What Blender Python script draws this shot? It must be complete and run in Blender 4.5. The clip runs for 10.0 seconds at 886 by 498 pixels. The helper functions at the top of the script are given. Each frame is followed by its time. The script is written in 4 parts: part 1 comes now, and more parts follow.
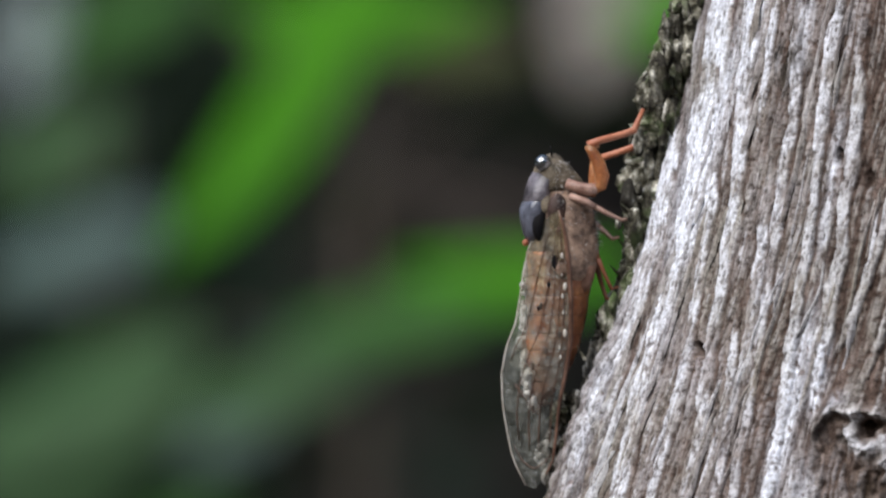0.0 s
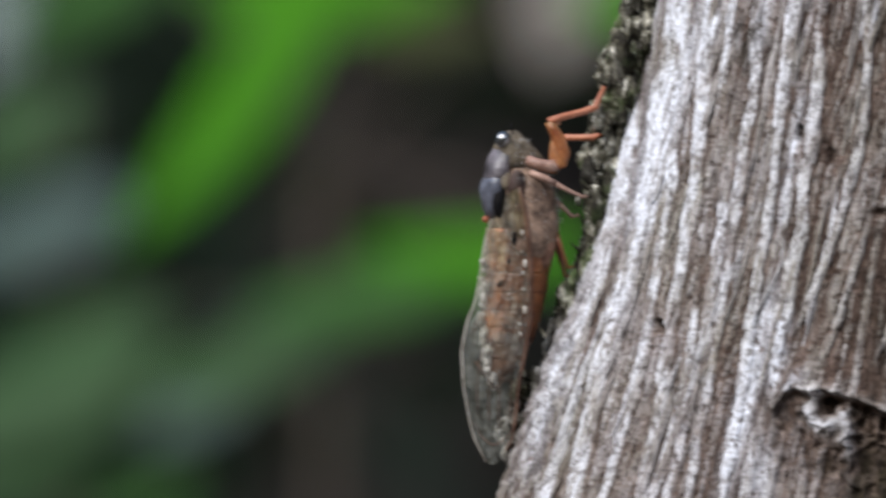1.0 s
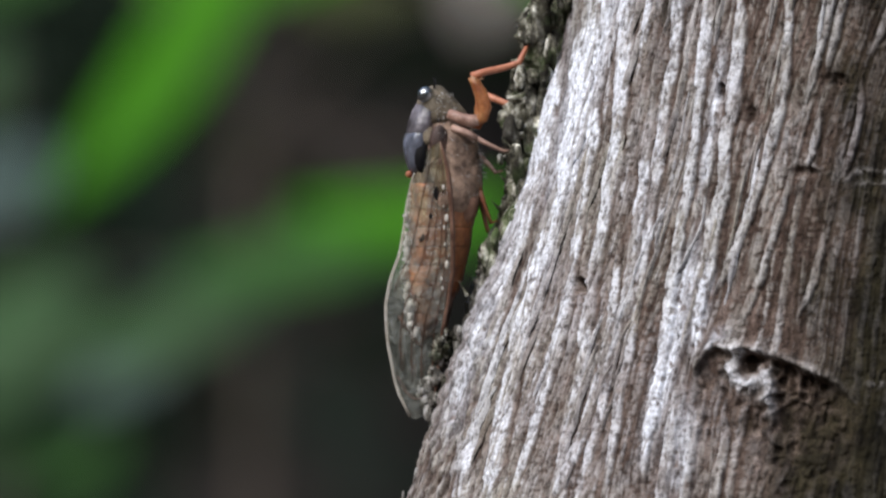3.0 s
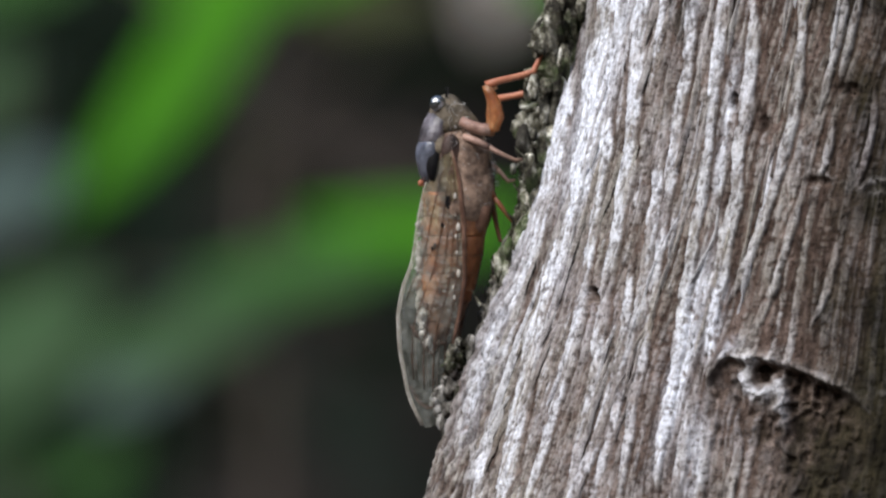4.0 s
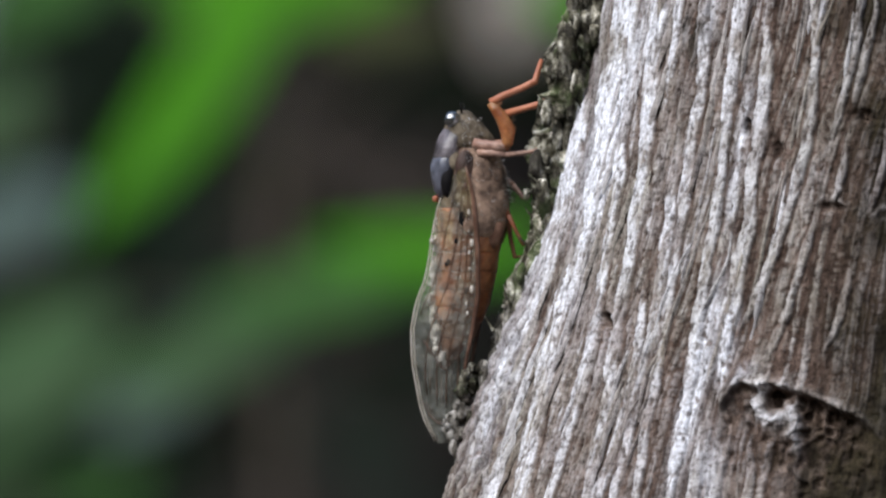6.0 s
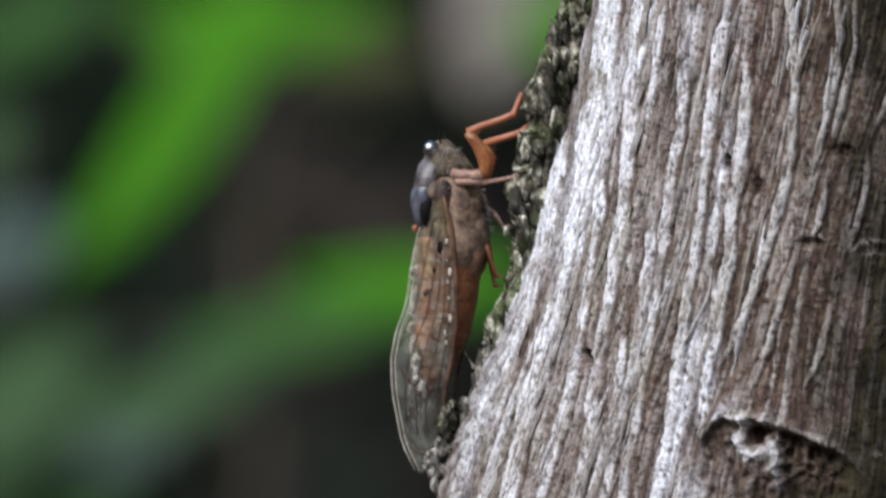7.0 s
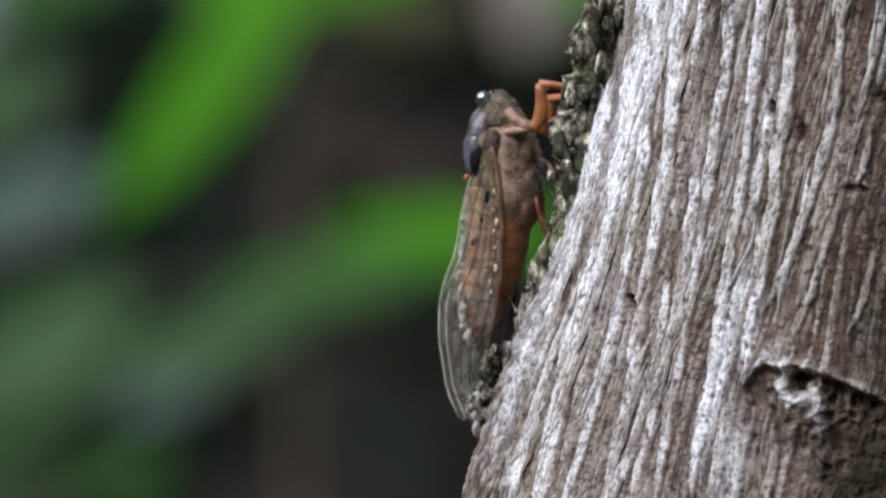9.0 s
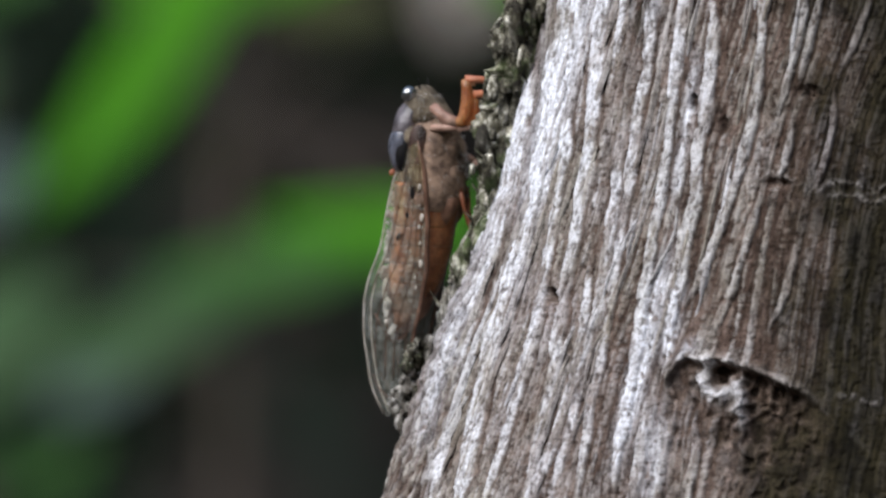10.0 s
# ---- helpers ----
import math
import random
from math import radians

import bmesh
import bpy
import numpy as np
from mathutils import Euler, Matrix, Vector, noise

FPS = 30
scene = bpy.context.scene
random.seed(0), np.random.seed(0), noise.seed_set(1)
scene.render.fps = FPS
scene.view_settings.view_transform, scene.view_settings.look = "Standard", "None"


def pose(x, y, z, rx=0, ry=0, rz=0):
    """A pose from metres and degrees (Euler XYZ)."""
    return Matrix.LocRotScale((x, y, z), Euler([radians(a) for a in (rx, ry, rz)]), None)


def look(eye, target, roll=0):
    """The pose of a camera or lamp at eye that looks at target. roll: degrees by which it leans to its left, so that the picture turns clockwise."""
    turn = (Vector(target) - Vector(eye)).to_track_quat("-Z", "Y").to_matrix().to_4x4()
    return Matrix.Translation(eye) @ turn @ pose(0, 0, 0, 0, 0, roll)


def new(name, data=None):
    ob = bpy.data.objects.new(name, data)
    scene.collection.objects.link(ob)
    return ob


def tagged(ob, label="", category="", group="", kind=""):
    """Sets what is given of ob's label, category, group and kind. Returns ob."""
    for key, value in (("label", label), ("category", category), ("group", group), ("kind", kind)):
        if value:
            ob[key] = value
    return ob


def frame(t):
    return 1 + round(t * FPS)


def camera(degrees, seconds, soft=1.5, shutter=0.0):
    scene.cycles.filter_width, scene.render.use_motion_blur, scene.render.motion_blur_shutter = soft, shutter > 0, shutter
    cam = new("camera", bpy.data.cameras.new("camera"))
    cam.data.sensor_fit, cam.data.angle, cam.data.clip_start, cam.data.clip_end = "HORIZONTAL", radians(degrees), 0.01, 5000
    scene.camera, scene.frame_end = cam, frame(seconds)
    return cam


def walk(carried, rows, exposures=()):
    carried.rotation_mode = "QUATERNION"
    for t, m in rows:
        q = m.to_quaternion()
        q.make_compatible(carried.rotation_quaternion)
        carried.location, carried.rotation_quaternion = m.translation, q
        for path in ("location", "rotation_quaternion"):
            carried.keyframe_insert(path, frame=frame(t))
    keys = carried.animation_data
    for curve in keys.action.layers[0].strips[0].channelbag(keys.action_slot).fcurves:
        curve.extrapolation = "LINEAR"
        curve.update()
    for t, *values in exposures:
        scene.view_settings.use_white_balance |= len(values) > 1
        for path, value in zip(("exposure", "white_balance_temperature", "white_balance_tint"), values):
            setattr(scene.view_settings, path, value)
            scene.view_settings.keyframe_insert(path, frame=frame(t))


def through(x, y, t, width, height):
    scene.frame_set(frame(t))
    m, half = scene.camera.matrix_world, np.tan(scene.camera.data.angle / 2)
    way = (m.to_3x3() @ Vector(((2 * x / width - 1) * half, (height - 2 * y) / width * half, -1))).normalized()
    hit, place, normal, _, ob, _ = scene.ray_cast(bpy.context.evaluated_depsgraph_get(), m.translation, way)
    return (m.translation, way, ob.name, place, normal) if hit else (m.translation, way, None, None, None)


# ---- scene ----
# One unit of the plan, U, is 0.09 mm: (u, v, w) = right, down, towards the eye, in the plane of the trunk's axis.
U = 0.00009
FOV = 3.0
DIST = 784 * U / math.tan(radians(FOV / 2))      # eye to the trunk's axis, about 2.7 m
EYE = 0.6
FOCAL = 784 / math.tan(radians(FOV / 2))

# ---- camera ----
cam = camera(FOV, 10.0, soft=2.2, shutter=0.7)
cam.data.dof.use_dof = True
cam.data.dof.focus_distance = DIST - 0.034
cam.data.dof.aperture_fstop = 34
# seconds, shift of the trunk to the right and down in U, lean in degrees
SHAKE = [
    (0, 0, 0, 0), (0.2, -3.1, 5.6, -0.01), (0.3, -3.1, 8.7, -0.01), (0.5, -16.1, -4.9, -0.02), (0.7, -20.3, -18.4, 0.02),
    (0.8, -26.7, -26.3, 0.03), (1, -70.5, -41.3, 0.07), (1.2, -135.4, -49.4, 0.04), (1.3, -153.5, -53.1, 0.03), (1.5, -176.2, -60.6, 0),
    (1.7, -194.8, -75.1, 0.03), (1.8, -198, -82.6, 0.04), (2, -213.2, -119.7, 0.07), (2.2, -215.8, -142.4, 0.01), (2.5, -211.4, -146.6, -0.09),
    (2.7, -210.8, -132, -0.09), (3.8, -192.7, -100.1, -0.07), (4, -185.6, -96.5, -0.07), (4.2, -182.8, -93.8, -0.11), (4.5, -181.7, -93.5, -0.17),
    (4.8, -192.4, -76.9, -0.15), (5, -194.9, -68.8, -0.14), (5.2, -184.3, -55.3, -0.1), (6.3, -183.8, -51.8, 0.1), (6.5, -202.2, -53.1, 0.14),
    (6.7, -217.7, -32.9, -0.01), (6.9, -212.6, -4.3, -0.16), (7, -197.9, 13.7, -0.23), (7.2, -141.2, 29.1, -0.14), (7.3, -128, 31.9, -0.09),
    (7.5, -93.1, 4.8, 0), (7.7, -75.5, -46.1, 0.1), (7.8, -88.9, -60, 0.14), (8, -143.4, -81.2, 0.24), (8.2, -211, -92, 0.1),
    (8.3, -221.2, -95.1, 0.03), (8.5, -207, -99.2, -0.11), (8.7, -156.9, -98, 0.03), (8.8, -131.4, -93.7, 0.09), (9, -120.6, -85.7, 0.23),
    (9.2, -151.2, -82.7, 0.14), (9.3, -156.7, -78.1, 0.1), (9.5, -166.3, -74.4, 0.01), (9.7, -209, -84.3, 0.09), (9.8, -233.5, -91.9, 0.12),
    (10, -258.5, -96.2, 0.2),
]
PAN = 0.88       # share of the shift that is turning; the rest is the body's sway


def eye_pose(du, dv, lean):
    sway = 1 - PAN
    return (pose(-sway * du * U, 0, EYE + sway * dv * U, 90 + math.degrees(PAN * dv / FOCAL), 0, math.degrees(PAN * du / FOCAL))
            @ pose(0, 0, 0, 0, 0, lean))


walk(cam, [(t, eye_pose(du, dv, lean)) for t, du, dv, lean in SHAKE])

# ---- light ----
world = bpy.data.worlds.new("sky")
scene.world = world
world.use_nodes = True
wt = world.node_tree
sky = wt.nodes.new("ShaderNodeTexSky")
sky.sky_type = "NISHITA"
sky.sun_disc = False
sky.sun_elevation = radians(46)
sky.sun_rotation = radians(-133.5)
wt.links.new(sky.outputs[0], wt.nodes["Background"].inputs[0])
wt.nodes["Background"].inputs[1].default_value = 0.18
sun_data = bpy.data.lights.new("sun", "SUN")
sun_data.energy = 3.5
sun_data.angle = radians(65)
sun_data.color = (1.0, 0.975, 0.925)
sun = new("sun", sun_data)
sun.matrix_world = look((-2.05, -1.95, 2.9), (0, 0, 0))
scene.view_settings.exposure = 0.34


# ---- geometry helpers ----
def P(u, v, w=0.0):
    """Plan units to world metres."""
    return Vector(((u - 784) * U, DIST - w * U, EYE + (441 - v) * U))


def B(u, v, d):
    """A place d metres from the first eye that it sees in the direction (u, v)."""
    k = U * d / DIST
    return Vector(((u - 784) * k, d, EYE + (441 - v) * k))


def hash2(ix, iy, seed):
    n = (ix.astype(np.int64) * 374761393 + iy.astype(np.int64) * 668265263 + seed * 1442695041) & 0x7FFFFFFF
    n = ((n ^ (n >> 13)) * 1274126177) & 0x7FFFFFFF
    return ((n ^ (n >> 16)) & 0xFFFF) / 65535.0


def vn(x, y, seed=0):
    """Smooth value noise, 0 to 1, over arrays."""
    ix, iy = np.floor(x), np.floor(y)
    fx, fy = x - ix, y - iy
    fx, fy = fx * fx * fx * (fx * (fx * 6 - 15) + 10), fy * fy * fy * (fy * (fy * 6 - 15) + 10)
    a, b = hash2(ix, iy, seed), hash2(ix + 1, iy, seed)
    c, d = hash2(ix, iy + 1, seed), hash2(ix + 1, iy + 1, seed)
    return (a * (1 - fx) + b * fx) * (1 - fy) + (c * (1 - fx) + d * fx) * fy


def smooth(x, a, b):
    k = np.clip((x - a) / (b - a), 0, 1)
    return k * k * (3 - 2 * k)


def grid_mesh(name, co, closed=False):
    """A mesh from an array rows x columns x 3."""
    nr, nc, _ = co.shape
    idx = np.arange(nr * nc).reshape(nr, nc)
    a, b, c, d = idx[:-1, :-1], idx[:-1, 1:], idx[1:, 1:], idx[1:, :-1]
    faces = np.stack([a, d, c, b], -1).reshape(-1, 4)
    if closed:
        e = np.stack([idx[:-1, -1], idx[1:, -1], idx[1:, 0], idx[:-1, 0]], -1)
        faces = np.concatenate([faces, e])
    me = bpy.data.meshes.new(name)
    me.from_pydata(co.reshape(-1, 3).tolist(), [], faces.tolist())
    me.polygons.foreach_set("use_smooth", np.ones(len(faces), bool))
    return me


def give(me, name, values):
    at = me.attributes.new(name, "FLOAT", "POINT")
    at.data.foreach_set("value", np.ascontiguousarray(values, dtype=np.float32).ravel())


def place(name, me, material, parent=None, label="", at=None):
    ob = new(name, me)
    me.materials.append(material)
    if parent:
        ob.parent = parent
    if at is not None:
        ob.location = at
    return tagged(ob, label)


# ---- materials ----
def mat(name, base=(0.5, 0.5, 0.5), rough=0.6, metal=0.0, spec=0.5):
    m = bpy.data.materials.new(name)
    m.use_nodes = True
    b = m.node_tree.nodes["Principled BSDF"]
    b.inputs["Base Color"].default_value = (*base, 1)
    b.inputs["Roughness"].default_value = rough
    b.inputs["Metallic"].default_value = metal
    b.inputs["Specular IOR Level"].default_value = spec
    return m, m.node_tree, b


def n_noise(nt, scale, detail=4, stretch=None, rough=0.6):
    tc = nt.nodes.new("ShaderNodeTexCoord")
    src = tc.outputs["Object"]
    if stretch:
        mp = nt.nodes.new("ShaderNodeMapping")
        mp.inputs["Scale"].default_value = stretch
        nt.links.new(src, mp.inputs[0])
        src = mp.outputs[0]
    n = nt.nodes.new("ShaderNodeTexNoise")
    n.inputs["Scale"].default_value, n.inputs["Detail"].default_value, n.inputs["Roughness"].default_value = scale, detail, rough
    nt.links.new(src, n.inputs["Vector"])
    return n.outputs[0]


def n_ramp(nt, src, stops):
    r = nt.nodes.new("ShaderNodeValToRGB")
    while len(r.color_ramp.elements) < len(stops):
        r.color_ramp.elements.new(0.5)
    for e, (p, c) in zip(r.color_ramp.elements, stops):
        e.position, e.color = p, (*c, 1)
    nt.links.new(src, r.inputs[0])
    return r.outputs[0]


def n_mix(nt, fac, a, b, blend="MIX"):
    m = nt.nodes.new("ShaderNodeMix")
    m.data_type, m.blend_type = "RGBA", blend
    for sock, val in ((m.inputs[0], fac), (m.inputs[6], a), (m.inputs[7], b)):
        if isinstance(val, (int, float)):
            sock.default_value = val
        elif isinstance(val, tuple):
            sock.default_value = (*val, 1)
        else:
            nt.links.new(val, sock)
    return m.outputs[2]


def n_attr(nt, name):
    a = nt.nodes.new("ShaderNodeAttribute")
    a.attribute_name = name
    return a.outputs["Fac"]


def n_bump(nt, bsdf, src, dist, strength=0.6):
    b = nt.nodes.new("ShaderNodeBump")
    b.inputs["Distance"].default_value, b.inputs["Strength"].default_value = dist, strength
    nt.links.new(src, b.inputs["Height"])
    nt.links.new(b.outputs[0], bsdf.inputs["Normal"])


def grained(name, lo, hi, scale, rough=0.6, bump=0.0, stretch=None, spec=0.4):
    """A plain surface whose colour wanders between two tones at two scales."""
    m, nt, b = mat(name, hi, rough, 0, spec)
    big = n_ramp(nt, n_noise(nt, scale, 3, stretch), [(0.35, lo), (0.65, hi)])
    fine = n_ramp(nt, n_noise(nt, scale * 7, 3, stretch), [(0.3, (0.62, 0.62, 0.62)), (0.7, (1, 1, 1))])
    nt.links.new(n_mix(nt, 1.0, big, fine, "MULTIPLY"), b.inputs["Base Color"])
    if bump:
        n_bump(nt, b, n_noise(nt, scale * 6, 4, stretch), bump)
    return m


def bark_material():
    m, nt, b = mat("fibrous_bark", rough=0.85, spec=0.12)
    pale = n_ramp(nt, n_noise(nt, 190, 5, (1, 1, 0.25)), [(0.3, (0.325, 0.285, 0.262)), (0.5, (0.41, 0.38, 0.372)), (0.72, (0.65, 0.62, 0.64))])
    pale = n_mix(nt, n_ramp(nt, n_noise(nt, 45, 3), [(0.42, (0, 0, 0)), (0.62, (1, 1, 1))]), pale, n_mix(nt, 1.0, pale, (0.93, 0.94, 0.85), "MULTIPLY"))
    brown = n_ramp(nt, n_noise(nt, 380, 5, (1, 1, 0.5)), [(0.3, (0.036, 0.024, 0.019)), (0.5, (0.084, 0.056, 0.044)), (0.70, (0.20, 0.148, 0.126))])
    # near-black olive that paints shade on the bark, and the moss patch
    shade_moss_tone = n_ramp(nt, n_noise(nt, 260, 5, (1, 1, 0.5)), [(0.35, (0.006, 0.005, 0.002)), (0.55, (0.021, 0.0175, 0.008)), (0.72, (0.055, 0.045, 0.026))])
    brown = n_mix(nt, n_attr(nt, "shade_moss"), brown, shade_moss_tone)
    col = n_mix(nt, n_attr(nt, "pale"), brown, pale)
    # white of lichen, also used for painted light on the left edge
    col = n_mix(nt, n_attr(nt, "lichen_light"), col, (0.83, 0.86, 0.94))
    # crumbling wood; its dark tones also paint the shade in holes
    col = n_mix(nt, n_attr(nt, "rot_shade"), col, n_ramp(nt, n_noise(nt, 420, 5), [(0.36, (0.018, 0.012, 0.009)), (0.50, (0.075, 0.05, 0.038)), (0.64, (0.27, 0.21, 0.18))]))
    thread = n_ramp(nt, n_noise(nt, 900, 5, (1, 1, 0.3), 0.7), [(0.38, (0.45, 0.42, 0.41)), (0.50, (0.92, 0.91, 0.91)), (0.62, (1.15, 1.15, 1.16))])
    fleck = n_ramp(nt, n_noise(nt, 620, 4, (1, 1, 2.3), 0.65), [(0.36, (0.42, 0.39, 0.37)), (0.47, (0.98, 0.98, 0.98)), (0.66, (1.12, 1.12, 1.12))])
    speck = n_ramp(nt, n_noise(nt, 900, 5, (1, 1, 0.55), 0.75), [(0.39, (0.16, 0.135, 0.12)), (0.47, (0.95, 0.95, 0.95)), (0.62, (1.15, 1.15, 1.15))])
    col = n_mix(nt, 0.6, col, thread, "MULTIPLY")
    col = n_mix(nt, 0.6, col, fleck, "MULTIPLY")
    nt.links.new(n_mix(nt, 0.62, col, speck, "MULTIPLY"), b.inputs["Base Color"])
    n_bump(nt, b, n_noise(nt, 900, 5, (1, 1, 0.5), 0.7), 0.0004, 0.8)
    return m


def crust_material():
    m, nt, b = mat("mossy_bark_crust", rough=0.85, spec=0.2)
    col = n_ramp(nt, n_noise(nt, 520, 6, (1, 1, 0.6), 0.7), [(0.41, (0.026, 0.023, 0.016)), (0.51, (0.26, 0.245, 0.19)), (0.62, (0.78, 0.76, 0.69))])
    patch = n_ramp(nt, n_noise(nt, 330, 4), [(0.41, (0.30, 0.29, 0.24)), (0.57, (1.35, 1.35, 1.35))])
    col = n_mix(nt, 1.0, col, patch, "MULTIPLY")
    # shade in the gaps between lumps, painted in as a dark tone
    col = n_mix(nt, n_attr(nt, "hollow_shade"), col, (0.045, 0.04, 0.033))
    moss = n_ramp(nt, n_noise(nt, 120, 3), [(0.49, (0, 0, 0)), (0.66, (0.6, 0.6, 0.6))])
    col = n_mix(nt, moss, col, (0.17, 0.25, 0.09))
    col = n_mix(nt, n_attr(nt, "bare"), col, n_ramp(nt, n_noise(nt, 800, 6, (1, 1, 0.3), 0.7), [(0.40, (0.05, 0.044, 0.038)), (0.5, (0.25, 0.23, 0.21)), (0.60, (0.62, 0.60, 0.57))]))
    col = n_mix(nt, 0.5, col, patch, "MULTIPLY")
    nt.links.new(col, b.inputs["Base Color"])
    n_bump(nt, b, n_noise(nt, 800, 6, None, 0.75), 0.0009, 1.0)
    return m


def membrane_material():
    m = bpy.data.materials.new("wing_membrane")
    m.use_nodes = True
    nt = m.node_tree
    nt.nodes.clear()
    out = nt.nodes.new("ShaderNodeOutputMaterial")
    clear = nt.nodes.new("ShaderNodeBsdfTransparent")
    clear.inputs[0].default_value = (0.97, 0.97, 0.94, 1)
    film = nt.nodes.new("ShaderNodeBsdfPrincipled")
    film.inputs["Roughness"].default_value = 0.2
    film.inputs["Base Color"].default_value = (0.42, 0.42, 0.38, 1)
    mix = nt.nodes.new("ShaderNodeMixShader")
    tone = n_ramp(nt, n_noise(nt, 420, 5, (1, 1, 0.6), 0.7), [(0.40, (0.05, 0.05, 0.05)), (0.68, (0.30, 0.30, 0.30))])
    olive = n_ramp(nt, n_noise(nt, 300, 5, (1, 1, 0.3), 0.6), [(0.40, (0.03, 0.018, 0.005)), (0.50, (0.25, 0.175, 0.06)), (0.61, (0.64, 0.50, 0.22))])
    nt.links.new(n_mix(nt, n_attr(nt, "root"), (0.45, 0.46, 0.42), olive), film.inputs["Base Color"])
    nt.links.new(n_mix(nt, n_attr(nt, "root"), tone, (0.68, 0.68, 0.68)), mix.inputs[0])
    nt.links.new(clear.outputs[0], mix.inputs[1])
    nt.links.new(film.outputs[0], mix.inputs[2])
    n_bump(nt, film, n_noise(nt, 480, 4), 0.0016, 1.0)
    nt.links.new(mix.outputs[0], out.inputs[0])
    return m


def leaf_material(name, lo, hi, rough=0.5, spec=0.25, through=0.5):
    m, nt, b = mat(name, hi, rough, 0, spec)
    col = n_ramp(nt, n_noise(nt, 14, 3), [(0.3, lo), (0.7, hi)])
    nt.links.new(col, b.inputs["Base Color"])
    tr = nt.nodes.new("ShaderNodeBsdfTranslucent")
    nt.links.new(n_mix(nt, 1.0, col, (1.0, 1.15, 0.55), "MULTIPLY"), tr.inputs[0])
    mix = nt.nodes.new("ShaderNodeMixShader")
    mix.inputs[0].default_value = through
    nt.links.new(b.outputs[0], mix.inputs[1])
    nt.links.new(tr.outputs[0], mix.inputs[2])
    nt.links.new(mix.outputs[0], nt.nodes["Material Output"].inputs[0])
    return m


BARK, CRUST, MEMBRANE = bark_material(), crust_material(), membrane_material()
CHITIN = grained("grey_brown_chitin", (0.06, 0.046, 0.03), (0.33, 0.265, 0.185), 520, 0.6, 0.0004)
BLOOM = grained("bluish_bloomed_chitin", (0.012, 0.012, 0.018), (0.26, 0.275, 0.35), 170, 0.22, 0.0002, None, 0.9)
COLLAR = grained("dark_mottled_collar", (0.018, 0.013, 0.016), (0.29, 0.26, 0.29), 230, 0.35, 0.0004, None, 0.8)
BLACK = grained("black_chitin", (0.003, 0.003, 0.004), (0.012, 0.011, 0.012), 400, 0.55, 0, None, 0.12)
AMBER = grained("red_brown_chitin", (0.60, 0.20, 0.08), (0.88, 0.37, 0.17), 420, 0.45, 0.0002)
SEGMENT = grained("mottled_abdomen_chitin", (0.15, 0.046, 0.022), (0.74, 0.29, 0.13), 220, 0.28, 0.0003)
RIM = grained("pale_segment_rim", (0.40, 0.36, 0.32), (0.92, 0.89, 0.86), 700, 0.4, 0.0003)
# pale tone of the wing margin and of the painted glints
MARGIN_GLINT = grained("pale_margin_and_glint", (0.52, 0.46, 0.38), (0.88, 0.82, 0.74), 500, 0.12, 0, None, 0.8)
THORAX = grained("powdery_brown_chitin", (0.095, 0.057, 0.04), (0.54, 0.365, 0.265), 420, 0.65, 0.0003)
OPERCLE = grained("dull_brown_flap", (0.20, 0.10, 0.065), (0.46, 0.26, 0.18), 420, 0.5, 0.0002)
FEMUR = grained("tan_orange_chitin", (0.24, 0.075, 0.03), (0.60, 0.25, 0.105), 260, 0.35, 0.0002)
for soft_mat in (AMBER, SEGMENT, FEMUR):
    skin = soft_mat.node_tree.nodes["Principled BSDF"]
    skin.inputs["Subsurface Weight"].default_value = 0.4
    skin.inputs["Subsurface Radius"].default_value = (1.0, 0.45, 0.25)
    skin.inputs["Subsurface Scale"].default_value = 0.014
LEG = grained("orange_leg_chitin", (0.40, 0.12, 0.06), (0.58, 0.23, 0.13), 400, 0.35)
PINKLEG = grained("pinkish_leg_chitin", (0.26, 0.135, 0.10), (0.60, 0.39, 0.31), 400, 0.4)
COSTA_MAT = grained("brown_leading_vein", (0.075, 0.036, 0.024), (0.27, 0.15, 0.105), 300, 0.3)
ROOT = grained("dark_wing_joint", (0.016, 0.008, 0.006), (0.085, 0.042, 0.03), 500, 0.5, 0.0003)
SMOKE = grained("smoky_wing_spot", (0.05, 0.04, 0.03), (0.13, 0.10, 0.08), 300, 0.4)
VEIN = grained("brown_wing_vein", (0.05, 0.024, 0.015), (0.16, 0.08, 0.05), 300, 0.35)
EYE_MAT, _, eye_bsdf = mat("dark_shiny_eye", (0.02, 0.025, 0.03), 0.26, 0, 1.0)
eye_bsdf.inputs["IOR"].default_value = 2.3
# lit, dim and half-lit copies of the leaf green; light put into the colour
LEAF_LIT = leaf_material("lit_green_leaf", (0.06, 0.23, 0.012), (0.105, 0.39, 0.020), 0.6, 0.08)
LEAF_DIM = leaf_material("dim_green_leaf", (0.036, 0.09, 0.031), (0.068, 0.16, 0.054), 0.5, 0.2)
LEAF_MID = leaf_material("half_lit_green_leaf", (0.04, 0.12, 0.025), (0.07, 0.20, 0.042), 0.55, 0.14)
# grey-blue sky sheen on leaves, put into the base colour
LEAF_SHEEN = leaf_material("sky_sheen_leaf", (0.038, 0.07, 0.06), (0.068, 0.112, 0.098), 0.5, 0.2, 0.2)
LEAF_PALE = leaf_material("pale_grey_leaf", (0.19, 0.235, 0.235), (0.29, 0.345, 0.345), 0.5, 0.2, 0.2)
LEAF_OLIVE = leaf_material("olive_leaf", (0.07, 0.085, 0.03), (0.11, 0.13, 0.05), 0.55, 0.14)
LEAF_DRY = leaf_material("pale_dry_leaf", (0.30, 0.265, 0.25), (0.46, 0.42, 0.40))
TWIG = grained("dark_twig", (0.04, 0.03, 0.02), (0.10, 0.08, 0.06), 60, 0.8)
